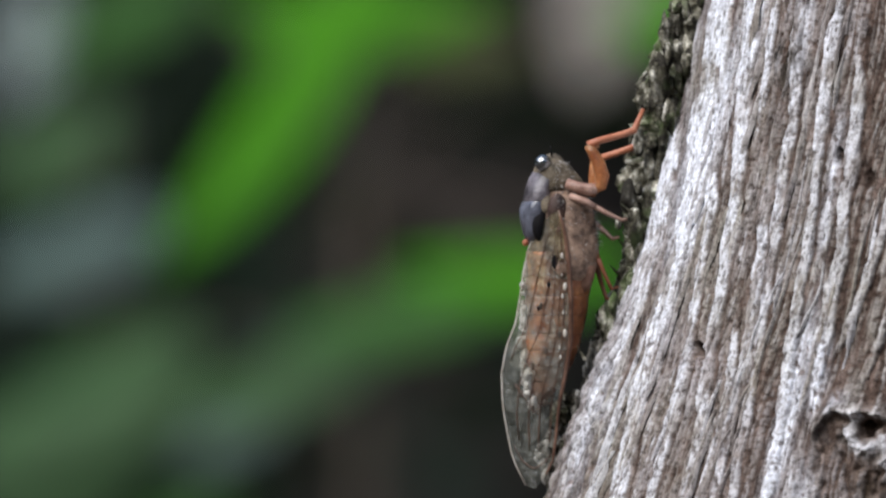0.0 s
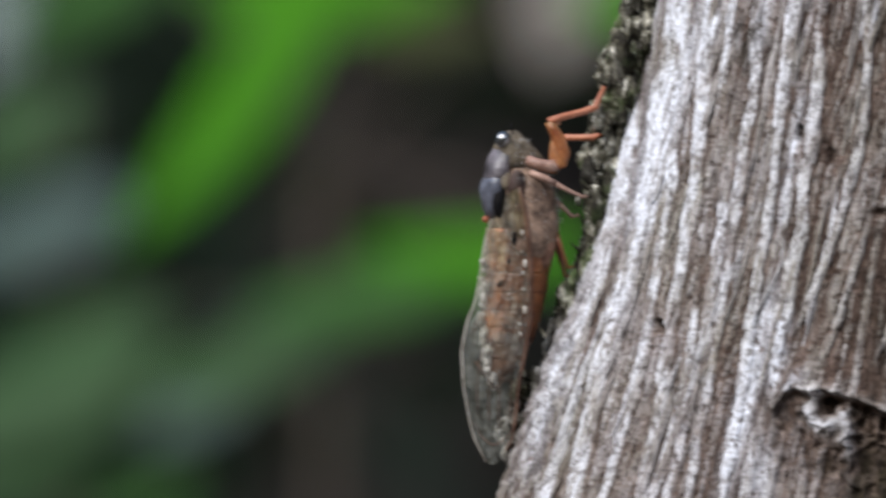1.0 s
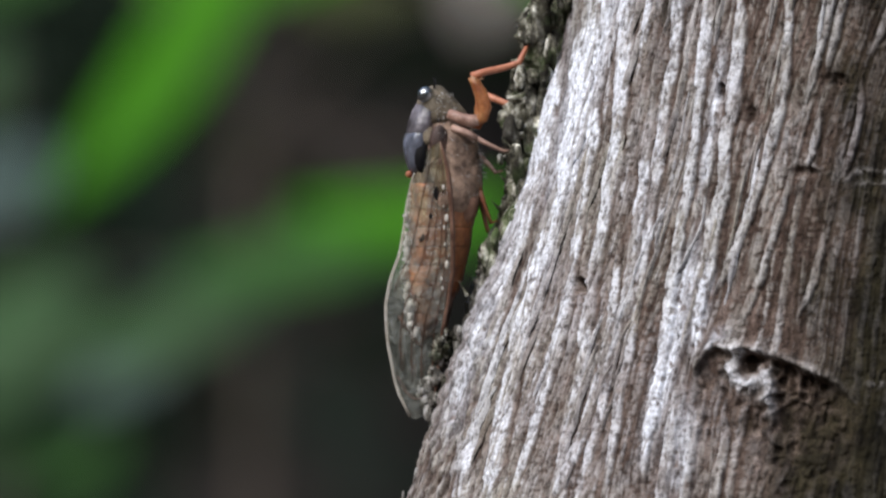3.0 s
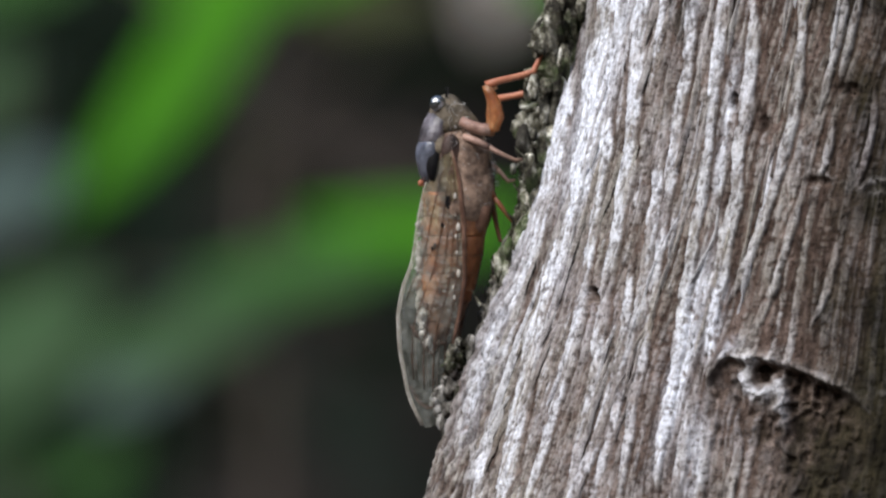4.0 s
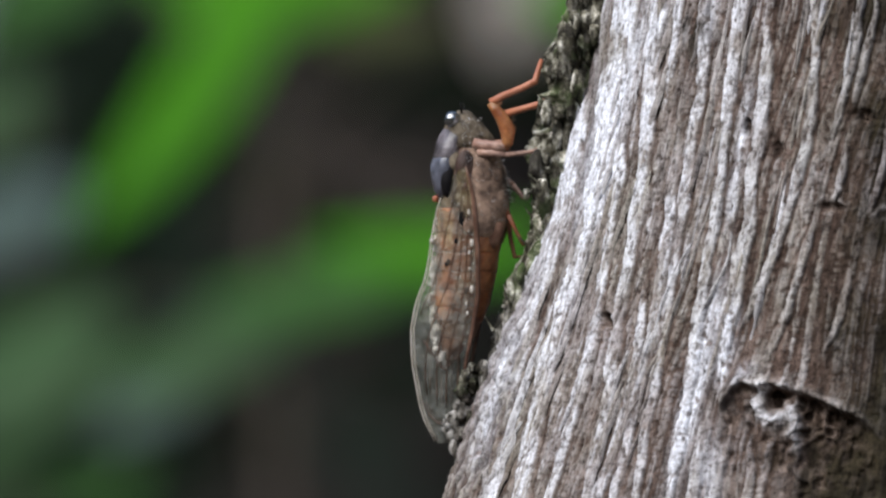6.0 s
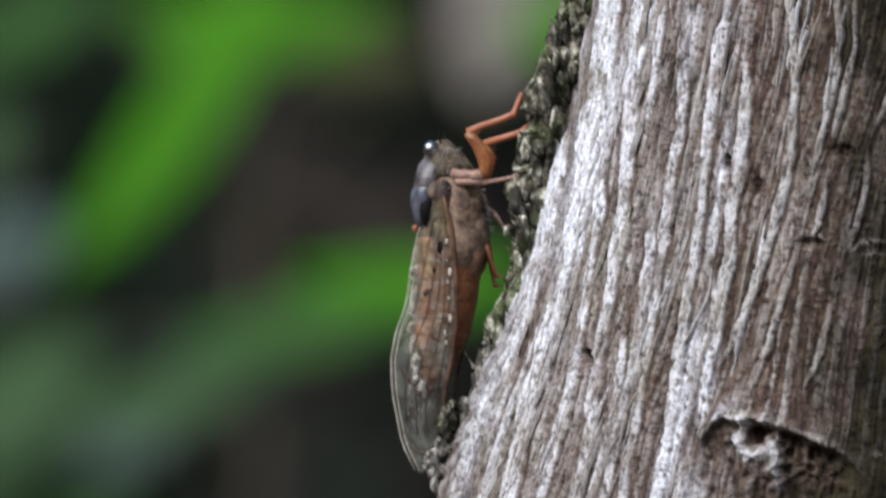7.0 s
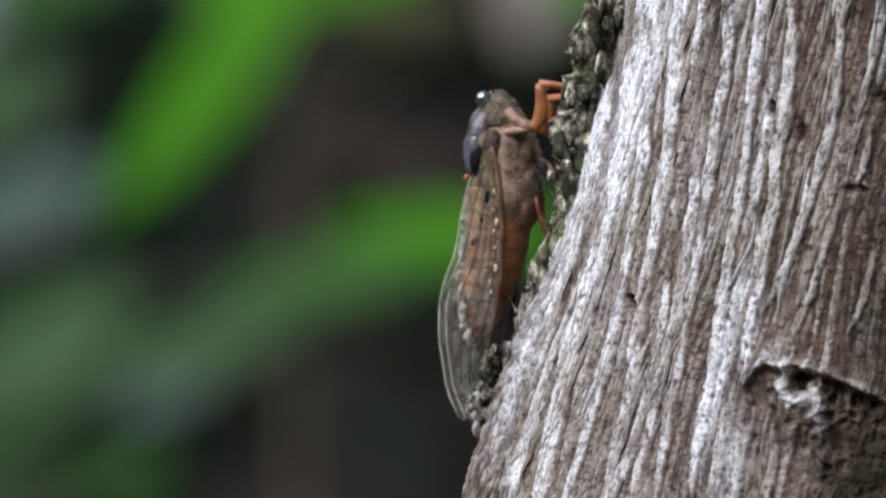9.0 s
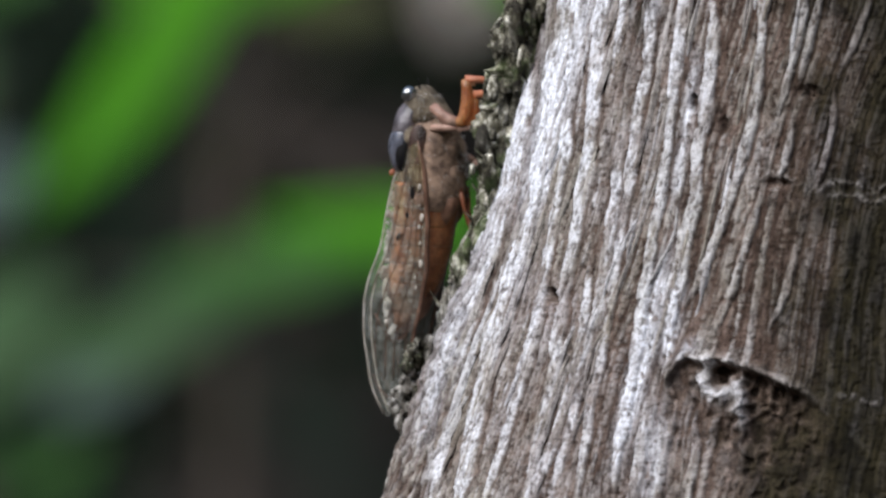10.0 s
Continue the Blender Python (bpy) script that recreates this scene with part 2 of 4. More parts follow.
# near-black bark: the shade the far trunk stands in is in the colour
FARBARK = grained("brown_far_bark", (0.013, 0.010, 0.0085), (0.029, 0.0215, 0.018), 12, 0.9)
SOIL = grained("forest_soil", (0.03, 0.022, 0.016), (0.08, 0.06, 0.042), 3, 0.95)
# the wood's shade is put into these near-black leaf tones
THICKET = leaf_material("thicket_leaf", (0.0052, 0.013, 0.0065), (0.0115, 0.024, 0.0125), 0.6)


# ---- ground and surroundings ----
def ground():
    bm = bmesh.new()
    bmesh.ops.create_circle(bm, cap_ends=True, radius=400, segments=64)
    me = bpy.data.meshes.new("ground")
    bm.to_mesh(me)
    bm.free()
    tagged(place("ground", me, SOIL), "dark brown forest soil under the trees", "ground", kind="structure")


def axis_u(v):
    return 1900 + 0.15 * (441 - v)


def girth(v):
    x = v - 441
    mid = 773 + 0.151 * x + 1.0e-4 * x * x
    low = 773 + 0.151 * 760 + 1.0e-4 * 760 * 760 + 0.12 * (x - 760)
    top = 773 - 0.151 * 700 + 1.0e-4 * 700 * 700 + 0.006 * (x + 700)
    return np.where(x > 760, low, np.where(x < -700, top, mid))


def grain(x, y, seed):
    """Isotropic grit: noise on two turned lattices."""
    return 0.5 * vn(0.8 * x + 0.6 * y, -0.6 * x + 0.8 * y, seed) + 0.5 * vn(0.5 * x - 0.87 * y, 0.87 * x + 0.5 * y, seed + 1)


def ridge(x, y, seed):
    return 1 - np.abs(2 * vn(x, y, seed) - 1)


def strands(q, v, gap, seed):
    """Long parallel fibres: 1 on a fibre, 0 in the gap beside it, and a tone for each fibre."""
    i = np.floor(q)
    f = q - i - 0.5 + 0.3 * (hash2(i, i * 0 + 3, seed) - 0.5)
    wide = gap * (0.55 + 0.9 * vn(i * 7.3, v / 170, seed + 1))
    edge = 0.5 - 0.5 * np.clip(wide, 0.05, 0.9)
    on = smooth(np.abs(f), edge + 0.06, edge - 0.07)
    tone = 0.6 * hash2(i, i * 0 + 9, seed) + 0.4 * vn(i * 3.7, v / 90, seed + 2)
    return on, tone


def cord(u, vk, top, bottom, u0, u1, u2, wide, tone, seed):
    """One long cord of bark that winds down from (u0, top) past u1 half way to (u2, bottom): its roundness and tone."""
    k = np.clip((vk - top) / (bottom - top), 0, 1)
    line = u0 * (1 - k) * (1 - 2 * k) + u1 * 4 * k * (1 - k) + u2 * k * (2 * k - 1)
    line = line + 9 * (vn(vk / 75, vk * 0 + seed, 101) - 0.5) + 3 * (vn(vk / 24, vk * 0 + seed, 102) - 0.5)
    ends = smooth(vk, top - 15, top + 70) * smooth(vk, bottom + 15, bottom - 70)
    half = 0.85 * wide * (0.75 + 0.6 * vn(vk / 70, vk * 0 + seed, 103)) * (0.86 + 0.28 * vn(u / 5, vk / 26, 104))
    half = half * (0.3 + 0.7 * ends)
    body = np.sqrt(np.clip(1 - ((u - line) / half) ** 2, 0, 1)) * ends
    groove = np.maximum(np.exp(-((u - line - 1.25 * half) / (0.3 * half)) ** 2), 0.6 * np.exp(-((u - line + 1.25 * half) / (0.25 * half)) ** 2)) * ends
    return body, groove, tone * (0.5 + 0.85 * vn(vk / 42, vk * 0 + seed, 105)) * (body > 0)


def cords(u, vk):
    body, groove, tone = np.zeros(u.shape), np.zeros(u.shape), np.zeros(u.shape)

    def add(*line):
        nonlocal body, groove, tone
        b, g, t = cord(u, vk, *line)
        tone = np.where(b > body, t, tone)
        body, groove = np.maximum(body, b), np.maximum(groove, g)

    # top, bottom, places at top, middle and bottom, half width, tone
    add(-80, 440, 1246, 1205, 1158, 21, 1.0, 1)
    add(400, 1000, 1174, 1086, 1014, 15, 0.95, 2)
    add(-60, 470, 1290, 1248, 1190, 18, 1.0, 3)
    add(430, 1000, 1204, 1126, 1062, 14, 0.8, 4)
    add(150, 990, 1276, 1222, 1112, 11, 0.75, 5)
    add(-60, 940, 1328, 1284, 1190, 13, 0.75, 6)
    add(-40, 230, 1374, 1362, 1340, 9, 0.9, 7)
    add(270, 960, 1360, 1316, 1236, 11, 0.6, 8)
    add(-80, 1000, 1424, 1362, 1268, 11, 0.65, 9)
    add(-60, 980, 1490, 1420, 1338, 11, 0.85, 10)
    add(90, 720, 1520, 1490, 1432, 13, 0.95, 11)
    add(-60, 650, 1590, 1590, 1462, 10, 0.85, 12)
    add(-70, 310, 1684, 1676, 1634, 8, 0.75, 13)
    add(-40, 260, 1714, 1702, 1662, 8, 0.65, 14)
    add(430, 710, 1604, 1566, 1510, 11, 0.6, 15)
    add(310, 440, 1664, 1646, 1628, 8, 0.6, 16)
    add(520, 690, 1664, 1648, 1620, 9, 0.6, 17)
    add(250, 450, 1730, 1722, 1688, 10, 0.55, 18)
    add(60, 230, 1796, 1782, 1740, 8, 0.5, 19)
    add(470, 780, 1462, 1448, 1436, 9, 0.7, 20)
    add(760, 1060, 1444, 1428, 1404, 12, 0.8, 21)
    add(800, 1060, 1396, 1384, 1366, 12, 0.75, 22)
    add(820, 1060, 1490, 1480, 1462, 10, 0.6, 23)
    add(560, 1020, 1300, 1266, 1170, 12, 0.65, 24)
    return body, groove, tone


def bark_relief(s, v, u, vk):
    """Height of the fibrous bark, how pale, lichened and rotten it is, and its painted shade and moss; s is arc length,
    u and vk the plan place as the eye sees it.
    """
    # fibres bend round the knot
    near = np.exp(-(((u - 1590) / 190) ** 2 + ((v - 800) / 150) ** 2))
    s2 = s - (u - 1590) * 0.22 * near
    s2 = s2 - 0.2 * (v - 441) * smooth(s, 620, 220)
    s2 = s2 + 60 * (vn(s / 280, v / 420, 3) - 0.5) + 14 * (vn(s / 70, v / 150, 4) - 0.5) + 4 * (vn(s / 18, v / 50, 5) - 0.5) + 2 * (vn(s / 9, v / 10, 6) - 0.5)
    broad = vn(s / 130, v / 260, 16)
    gap = np.interp(s, [0, 350, 700, 1000], [0.26, 0.38, 0.60, 0.70])
    on_a, tone_a = strands(s2 / 30 + 1.15 * vn(s2 / 90, v / 900, 63), v, gap, 61)
    s3 = s2 + 50 * (vn(s / 200, v / 420, 7) - 0.5)
    on_b, tone_b = strands(s3 / 58 + 0.9 * vn(s3 / 140, v / 700, 73), v, gap * 1.1, 71)
    take = on_b * smooth(tone_b, 0.35, 0.6)
    strand = np.maximum(on_a, take)
    tone = np.where(take > on_a, tone_b, tone_a)
    rope, groove, rope_tone = cords(u, vk)
    tone = np.where(rope > 0.15, rope_tone, 0.72 * tone)
    strand = np.maximum(0.85 * strand * (1 - 0.6 * groove), smooth(rope, 0.1, 0.6))
    fib = vn(s2 / 4.2, v / 30, 13)
    fib2 = vn(s2 / 9, v / 60, 19)
    fine, fine_tone = strands(s2 / 11 + 0.8 * vn(s2 / 30, v / 200, 64), v, 0.5, 65)
    grit = grain(s / 5, v / 6, 14)
    flake = grain(s2 / 10, v / 34, 24)
    pit = smooth(grain(s / 6, v / 9, 26), 0.62, 0.80)
    tick = smooth(vn(s / 15 + 0.4 * vn(s / 9, v / 9, 99), v / 5.5, 97), 0.66, 0.84)
    h = 2.6 * strand * (0.6 + 0.5 * tone) + 4.0 * rope - 2 * groove + 1.5 * fib + 1.2 * fine + 1.6 * fib2 + 0.9 * grit + 1.6 * flake + 5 * broad - 2.2 * pit - 1.0 * tick
    pale = strand * (0.26 + 0.60 * tone + 0.1 * broad) + 0.24 * (fib - 0.5) + 0.30 * (fib2 - 0.5) + 0.6 * (flake - 0.5) + 0.4 * (grit - 0.5) - 0.30 * tick * (1 - 0.5 * rope) + (1 - strand) * (0.42 * fine * fine_tone + (0.20 + 0.20 * smooth(v, 420, 600)) * smooth(s, 800, 300))
    # paler towards the left: light from that side put into the colour
    pale = pale + 0.16 * smooth(s, 800, 150) + 0.08 * rope - 0.10 * smooth(s, 550, 800) * (1 - strand)
    # shade of the grooves, stronger right of each cord, put into the colour
    pale = pale * (1 - 0.85 * groove * (0.55 + 0.8 * fib2))
    rind = smooth(s + 70 * (vn(s / 22, v / 34, 96) - 0.5) + 40 * (grain(s / 9, v / 16, 95) - 0.5), np.interp(vk, [450, 600, 760, 900], [120, 200, 310, 330]), np.interp(vk, [450, 600, 760, 900], [50, 120, 200, 220])) * smooth(vk, 450, 560)
    crumb = grain(s / 11, v / 19, 111)
    h = h + rind * 15 * (crumb - 0.5)
    pale = pale * (1 - rind) + rind * (0.06 + 0.58 * smooth(crumb, 0.43, 0.7) * (0.4 + fib2))
    # shade of the right flank and below the knot, put into the colour
    shade_moss = smooth(u + 130 * (vn(s / 60, v / 90, 81) - 0.5) + 50 * (flake - 0.5), 1570 - 0.12 * np.clip(vk - 450, 0, 400), 1815 - 0.12 * np.clip(vk - 450, 0, 400)) * (1 - 0.4 * rope)
    shade_moss = np.maximum(shade_moss, smooth(u + 60 * (flake - 0.5) + 50 * (vn(s / 40, v / 50, 82) - 0.5), 1505, 1620) * smooth(vk, 785, 860))
    pale = np.clip(pale, 0, 1) * (1 - 0.7 * pit) * (1 - 0.9 * shade_moss)
    lich_light = smooth(strand * (0.35 + 0.75 * tone) + 0.5 * (fib2 - 0.5) + 0.35 * (fib - 0.5) + 0.4 * (grit - 0.5) + 0.3 * (broad - 0.5), 0.62, 1.05) * 0.85 * smooth(s, 1100, 250) * (1 - shade_moss) * 0.8

    def streak(u0, v0, lean, width, length):
        return np.exp(-((u - u0 - lean * (v0 - vk)) / width) ** 2) * np.exp(-((vk - v0) / length) ** 4)

    lich_light = lich_light * (1 - 0.85 * rind) + 0.22 * rope * rope_tone * (0.2 + 1.1 * fib) * smooth(vk, 900, 300) * (1 - shade_moss) * (1 - rind)
    # painted highlight along the lit left edge
    lich_light = lich_light + 0.3 * smooth(s, 170, 40) * smooth(vk, 760, 500) * strand
    # lichen streaks; those at 1226 and 1262 paint lit bands by the left edge
    marks = 1.1 * streak(1392, 730, 0.24, 15, 170) + streak(1446, 665, 0.2, 11, 65) + 1.2 * streak(1226, 320, 0.24, 18, 150)
    marks = marks + 0.8 * streak(1330, 60, 0.22, 10, 80) + 0.7 * streak(1420, 60, 0.2, 9, 70) + 0.7 * streak(1262, 240, 0.22, 9, 200)
    marks = marks + 0.4 * streak(1412, 900, 0.12, 26, 90) + 0.35 * streak(1478, 715, 0.3, 16, 22)
    marks = marks + 0.6 * streak(1060, 760, 0.34, 9, 120) + 0.6 * streak(1466, 330, 0.14, 9, 130)
    lich_light = np.clip(lich_light + marks * (0.4 + 0.8 * fib) * (0.5 + 0.8 * flake) * (0.7 + 0.6 * grit) * 1.25, 0, 0.95) * (1 - 0.8 * pit)
    moss = np.exp(-(((u - 1392 + 0.2 * (vk - 110)) / 26) ** 2 + ((vk - 110) / 62) ** 2) ** 2) * smooth(flake + 0.4 * (grit - 0.5), 0.35, 0.6)
    pale, lich_light, shade_moss = pale * (1 - 0.9 * moss), lich_light * (1 - 0.9 * moss), np.maximum(shade_moss, 0.8 * moss)
    # the knot: a hooded lip over a hollow with crumbling wood
    x = u - 1485
    lip_v = 727 + np.where(x < 0, 0.0163, 0.0016) * x * x + 8 * (vn(u / 30, v * 0, 27) - 0.5)
    d = vk - lip_v
    span = smooth(u, 1424, 1446) * smooth(u, 1735, 1650)
    hood = np.where(d < 0, 13 * np.exp(-(d / 26) ** 2), 13 * np.exp(-(d / 9) ** 2))
    under = np.where(d > 0, (1 - np.exp(-(d / 9) ** 2)) * np.exp(-(d / 105) ** 2), 0) * span
    lump = 0.45 * ridge((u - 1519) / 24 + 1.4 * vn(s / 40, v / 30, 21), (vk - 798) / 26 + 1.2 * vn(s / 36, v / 40, 23), 25) + 0.3 * grain(s / 20, v / 22, 29) + 0.25 * grain(s / 9, v / 9, 22)
    below = np.exp(-(((u - 1625) / 100) ** 4)) * smooth(d, 10, 50) * smooth(vk, 1060, 900)
    # curl of pale wood round a pit, shade painted on hollow wood beside and beneath
    jit_u, jit_v = u + 16 * (vn(s / 14, v / 14, 91) - 0.5), vk + 16 * (vn(s / 14, v / 14, 92) - 0.5)
    round_u, round_v = jit_u - 1530, jit_v - 766
    turn = np.arctan2(round_v, round_u)
    curl = np.exp(-((np.hypot(round_u, round_v) - 31) / 12) ** 2) * smooth(turn + 4 * (turn < -1.9), -0.35, 0.15)
    burl = np.clip(curl + 0.8 * np.exp(-(((jit_u - 1568) / 9) ** 2 + ((jit_v - 815) / 26) ** 2)) + 0.5 * np.exp(-(((jit_u - 1548) / 20) ** 2 + ((jit_v - 742) / 7) ** 2)), 0, 1) * (0.55 + 0.7 * grit)
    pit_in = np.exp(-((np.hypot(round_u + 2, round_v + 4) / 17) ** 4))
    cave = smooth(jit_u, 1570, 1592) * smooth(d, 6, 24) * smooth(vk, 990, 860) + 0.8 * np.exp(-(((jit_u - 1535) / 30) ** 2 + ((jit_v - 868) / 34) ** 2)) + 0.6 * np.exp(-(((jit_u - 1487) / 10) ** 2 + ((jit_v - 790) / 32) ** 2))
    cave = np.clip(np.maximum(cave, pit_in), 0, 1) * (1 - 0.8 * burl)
    slats = smooth(vn((s2 + 8 * (vn(s / 20, v / 30, 93) - 0.5)) / 13, v / 60, 94) + 0.4 * (grit - 0.5), 0.35, 0.7)
    disc = np.exp(-((((u - 1460) / 24) ** 2 + ((vk - 757) / 25) ** 2)) ** 2)
    loose = np.maximum(under, 0.85 * below)
    h = h * (1 - 0.45 * loose) + hood * span - 9 * under + 30 * (lump - 0.55) * loose * (1 - disc) + 15 * burl * span + 3 * disc - 20 * cave * span + 7 * slats * below
    rot_shade = np.clip(1.1 * loose - 0.9 * burl - 1.2 * loose * (lump - 0.5) - 0.8 * slats * below * (1 - cave), 0, 1) * (1 - 0.8 * shade_moss) * (1 - 0.65 * disc)
    # shade of cave and pit also goes into the colour
    shade_moss = np.maximum(shade_moss, 0.85 * cave * span)
    pale = np.clip(pale * (1 - cave) + 0.9 * burl + 0.25 * slats * below * (1 - cave) * (1 - shade_moss) + 0.8 * loose * (lump - 0.55) * (1 - shade_moss), 0, 1)
    pale = np.clip(pale * (1 - 0.4 * below) + 0.3 * np.exp(-(d / 9) ** 2) * span, 0, 1)
    lich_light = np.clip(lich_light + 0.45 * burl * span, 0, 0.95)
    # a small bore hole with its shade painted in, and two cross cracks
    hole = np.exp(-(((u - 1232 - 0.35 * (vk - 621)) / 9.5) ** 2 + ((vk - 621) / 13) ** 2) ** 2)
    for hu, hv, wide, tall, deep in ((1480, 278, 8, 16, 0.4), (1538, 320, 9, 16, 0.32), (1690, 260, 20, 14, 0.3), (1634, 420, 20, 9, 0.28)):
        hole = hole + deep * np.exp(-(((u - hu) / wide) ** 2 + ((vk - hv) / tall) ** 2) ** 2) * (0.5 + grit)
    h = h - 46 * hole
    rot_shade = np.clip(rot_shade + 1.5 * hole, 0, 1)
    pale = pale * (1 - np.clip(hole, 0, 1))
    for cu, cv, ln in ((1780, 428, 90), (1640, 410, 40), (1790, 450, 60), (1800, 806, 50)):
        line = np.exp(-((vk - cv - 0.05 * (u - cu) + 22 * (vn(u / 34, v * 0, 28) - 0.5)) / 5) ** 2) * np.exp(-((u - cu) / ln) ** 4) * smooth(grit, 0.3, 0.6)
        h, pale = h + 4 * line, np.clip(pale + 0.36 * line * (0.3 + fib2), 0, 1)
    h = h + np.interp(v, [-300, 0, 300, 441, 560, 650, 760, 870, 1085], [30, 26, 17, 15, 22, 34, 42, 34, 16]) * smooth(s, 340, 40)
    return h - 34, pale, np.where(rot_shade > 0.4, lich_light * 0.1, lich_light), rot_shade, shade_moss


def trunk_point(phi, v, h):
    r = girth(v) + h
    co = np.empty(phi.shape + (3,))
    co[..., 0] = (axis_u(v) - r * np.cos(phi) - 784) * U
    co[..., 1] = DIST - r * np.sin(phi) * U
    co[..., 2] = EYE + (441 - v) * U
    return co


def crumbs(root, inv):
    """Crumbly lumps of crust, one mass."""
    rnd = random.Random(8)
    bm = bmesh.new()
    bmesh.ops.create_icosphere(bm, subdivisions=2, radius=1.0)
    ball_v = np.array([tuple(p.co) for p in bm.verts])
    ball_f = np.array([[q.index for q in f.verts] for f in bm.faces])
    bm.free()
    verts, faces, hollow_shade, bare = [], [], [], []
    n = 0
    for i in range(760):
        v = rnd.uniform(-120, 1085)
        deep = float(np.interp(v, [-260, 0, 40, 150, 260, 340, 420, 475, 540, 640, 720, 780, 850, 1000], [80, 74, 106, 112, 92, 100, 72, 46, 54, 68, 64, 58, 42, 40]))
        deep *= 0.8 + 0.35 * noise.noise(Vector((v / 45, 0, 3)))
        if v > 700 and rnd.random() < 0.7:
            continue
        k = rnd.random()
        phi = radians(rnd.uniform(-24, 4.5 if v < 700 else 2.5))
        size = rnd.choice((5, 7, 9, 12, 15)) * (0.5 + 0.5 * deep / 80)
        off = -26 + (deep + 12 - size) * k
        r = float(girth(np.array(float(v)))) + off
        c = np.array(((axis_u(v) - r * math.cos(phi) - 784) * U, DIST - r * math.sin(phi) * U, EYE + (441 - v) * U))
        q = ball_v * np.array((rnd.uniform(0.6, 1.15), rnd.uniform(0.8, 1.2), rnd.uniform(1.1, 2.9))) * size * U
        wob = np.array([noise.noise(Vector(p) * 1.9 + Vector((i * 3.1, 0, 0))) * 0.65 + noise.noise(Vector(p) * 3.4 + Vector((0, i * 2.3, 0))) * 0.3 + noise.noise(Vector(p) * 6.5 + Vector((0, 0, i * 1.7))) * 0.22 for p in ball_v])
        verts.append(c + q * (1 + wob[:, None]))
        faces.append(ball_f + n)
        bare.append(np.full(len(ball_v), 0.85 * float(smooth(v, 550, 680)) if rnd.random() < 0.8 else 0.0))
        # deeper-set and dented crumbs are painted darker, as if shaded
        hollow_shade.append(np.clip(-wob * 2.4 - 0.1 + 0.7 * rnd.random() ** 2 + 0.9 * (1 - k) ** 2 + 0.75 * math.exp(-((v - 330) / 24) ** 2), 0, 1))
        n += len(ball_v)
    for i in range(110):
        v = rnd.uniform(700, 850)
        dark = v < 752
        size = rnd.uniform(5, 12)
        edge = float(np.interp(v, [712, 735, 760, 800, 862], [982, 970, 972, 946, 962]))
        c = np.array((*P(edge + size + rnd.random() ** 2 * 30, v, rnd.uniform(-34, 18)),))
        q = ball_v * np.array((rnd.uniform(0.7, 1.3), rnd.uniform(0.8, 1.2), rnd.uniform(0.7, 1.7))) * size * U
        wob = np.array([noise.noise(Vector(p) * 1.9 + Vector((i * 3.1, 7, 0))) * 0.7 + noise.noise(Vector(p) * 3.4 + Vector((0, i * 2.3, 9))) * 0.32 for p in ball_v])
        verts.append(c + q * (1 + wob[:, None]))
        faces.append(ball_f + n)
        bare.append(np.full(len(ball_v), 0.0 if dark else 0.9))
        hollow_shade.append(np.clip(-wob * 2.4 + (0.7 if dark else 0.0), 0, 1))
        n += len(ball_v)
    for i in range(22):
        v = rnd.uniform(-60, 800)
        deep = float(np.interp(v, [0, 150, 340, 475, 540, 640, 800], [74, 112, 100, 46, 54, 68, 56]))
        phi = radians(rnd.uniform(-8, 6))
        r = float(girth(np.array(float(v)))) - 26 + deep * rnd.uniform(0.6, 0.85)
        c = np.array(((axis_u(v) - r * math.cos(phi) - 784) * U, DIST - r * math.sin(phi) * U, EYE + (441 - v) * U))
        way = np.array((-rnd.uniform(0.4, 1.0), -rnd.uniform(-0.5, 0.5), rnd.uniform(-0.3, 1.3)))
        way = way / np.linalg.norm(way)
        side = np.cross(way, (0, 1, 0))
        side = side / np.linalg.norm(side)
        up = np.cross(side, way)
        ln, th = rnd.uniform(16, 38) * U, rnd.uniform(2.5, 5) * U
        verts.append(np.array([c + th * (side * math.cos(a) + up * math.sin(a)) for a in (0, 2.1, 4.2)] + [c + ln * way]))
        faces.append(np.array([(0, 1, 3), (1, 2, 3), (2, 0, 3)]) + n)
        hollow_shade.append(np.full(4, rnd.random() * 0.8))
        bare.append(np.zeros(4))
        n += 4
    me = bpy.data.meshes.new("loose_bark")
    me.from_pydata(np.concatenate(verts).tolist(), [], np.concatenate(faces).tolist())
    me.polygons.foreach_set("use_smooth", np.ones(len(me.polygons), bool))
    give(me, "hollow_shade", np.concatenate(hollow_shade)), give(me, "bare", np.concatenate(bare))
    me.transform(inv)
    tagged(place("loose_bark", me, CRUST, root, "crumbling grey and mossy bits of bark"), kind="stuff")


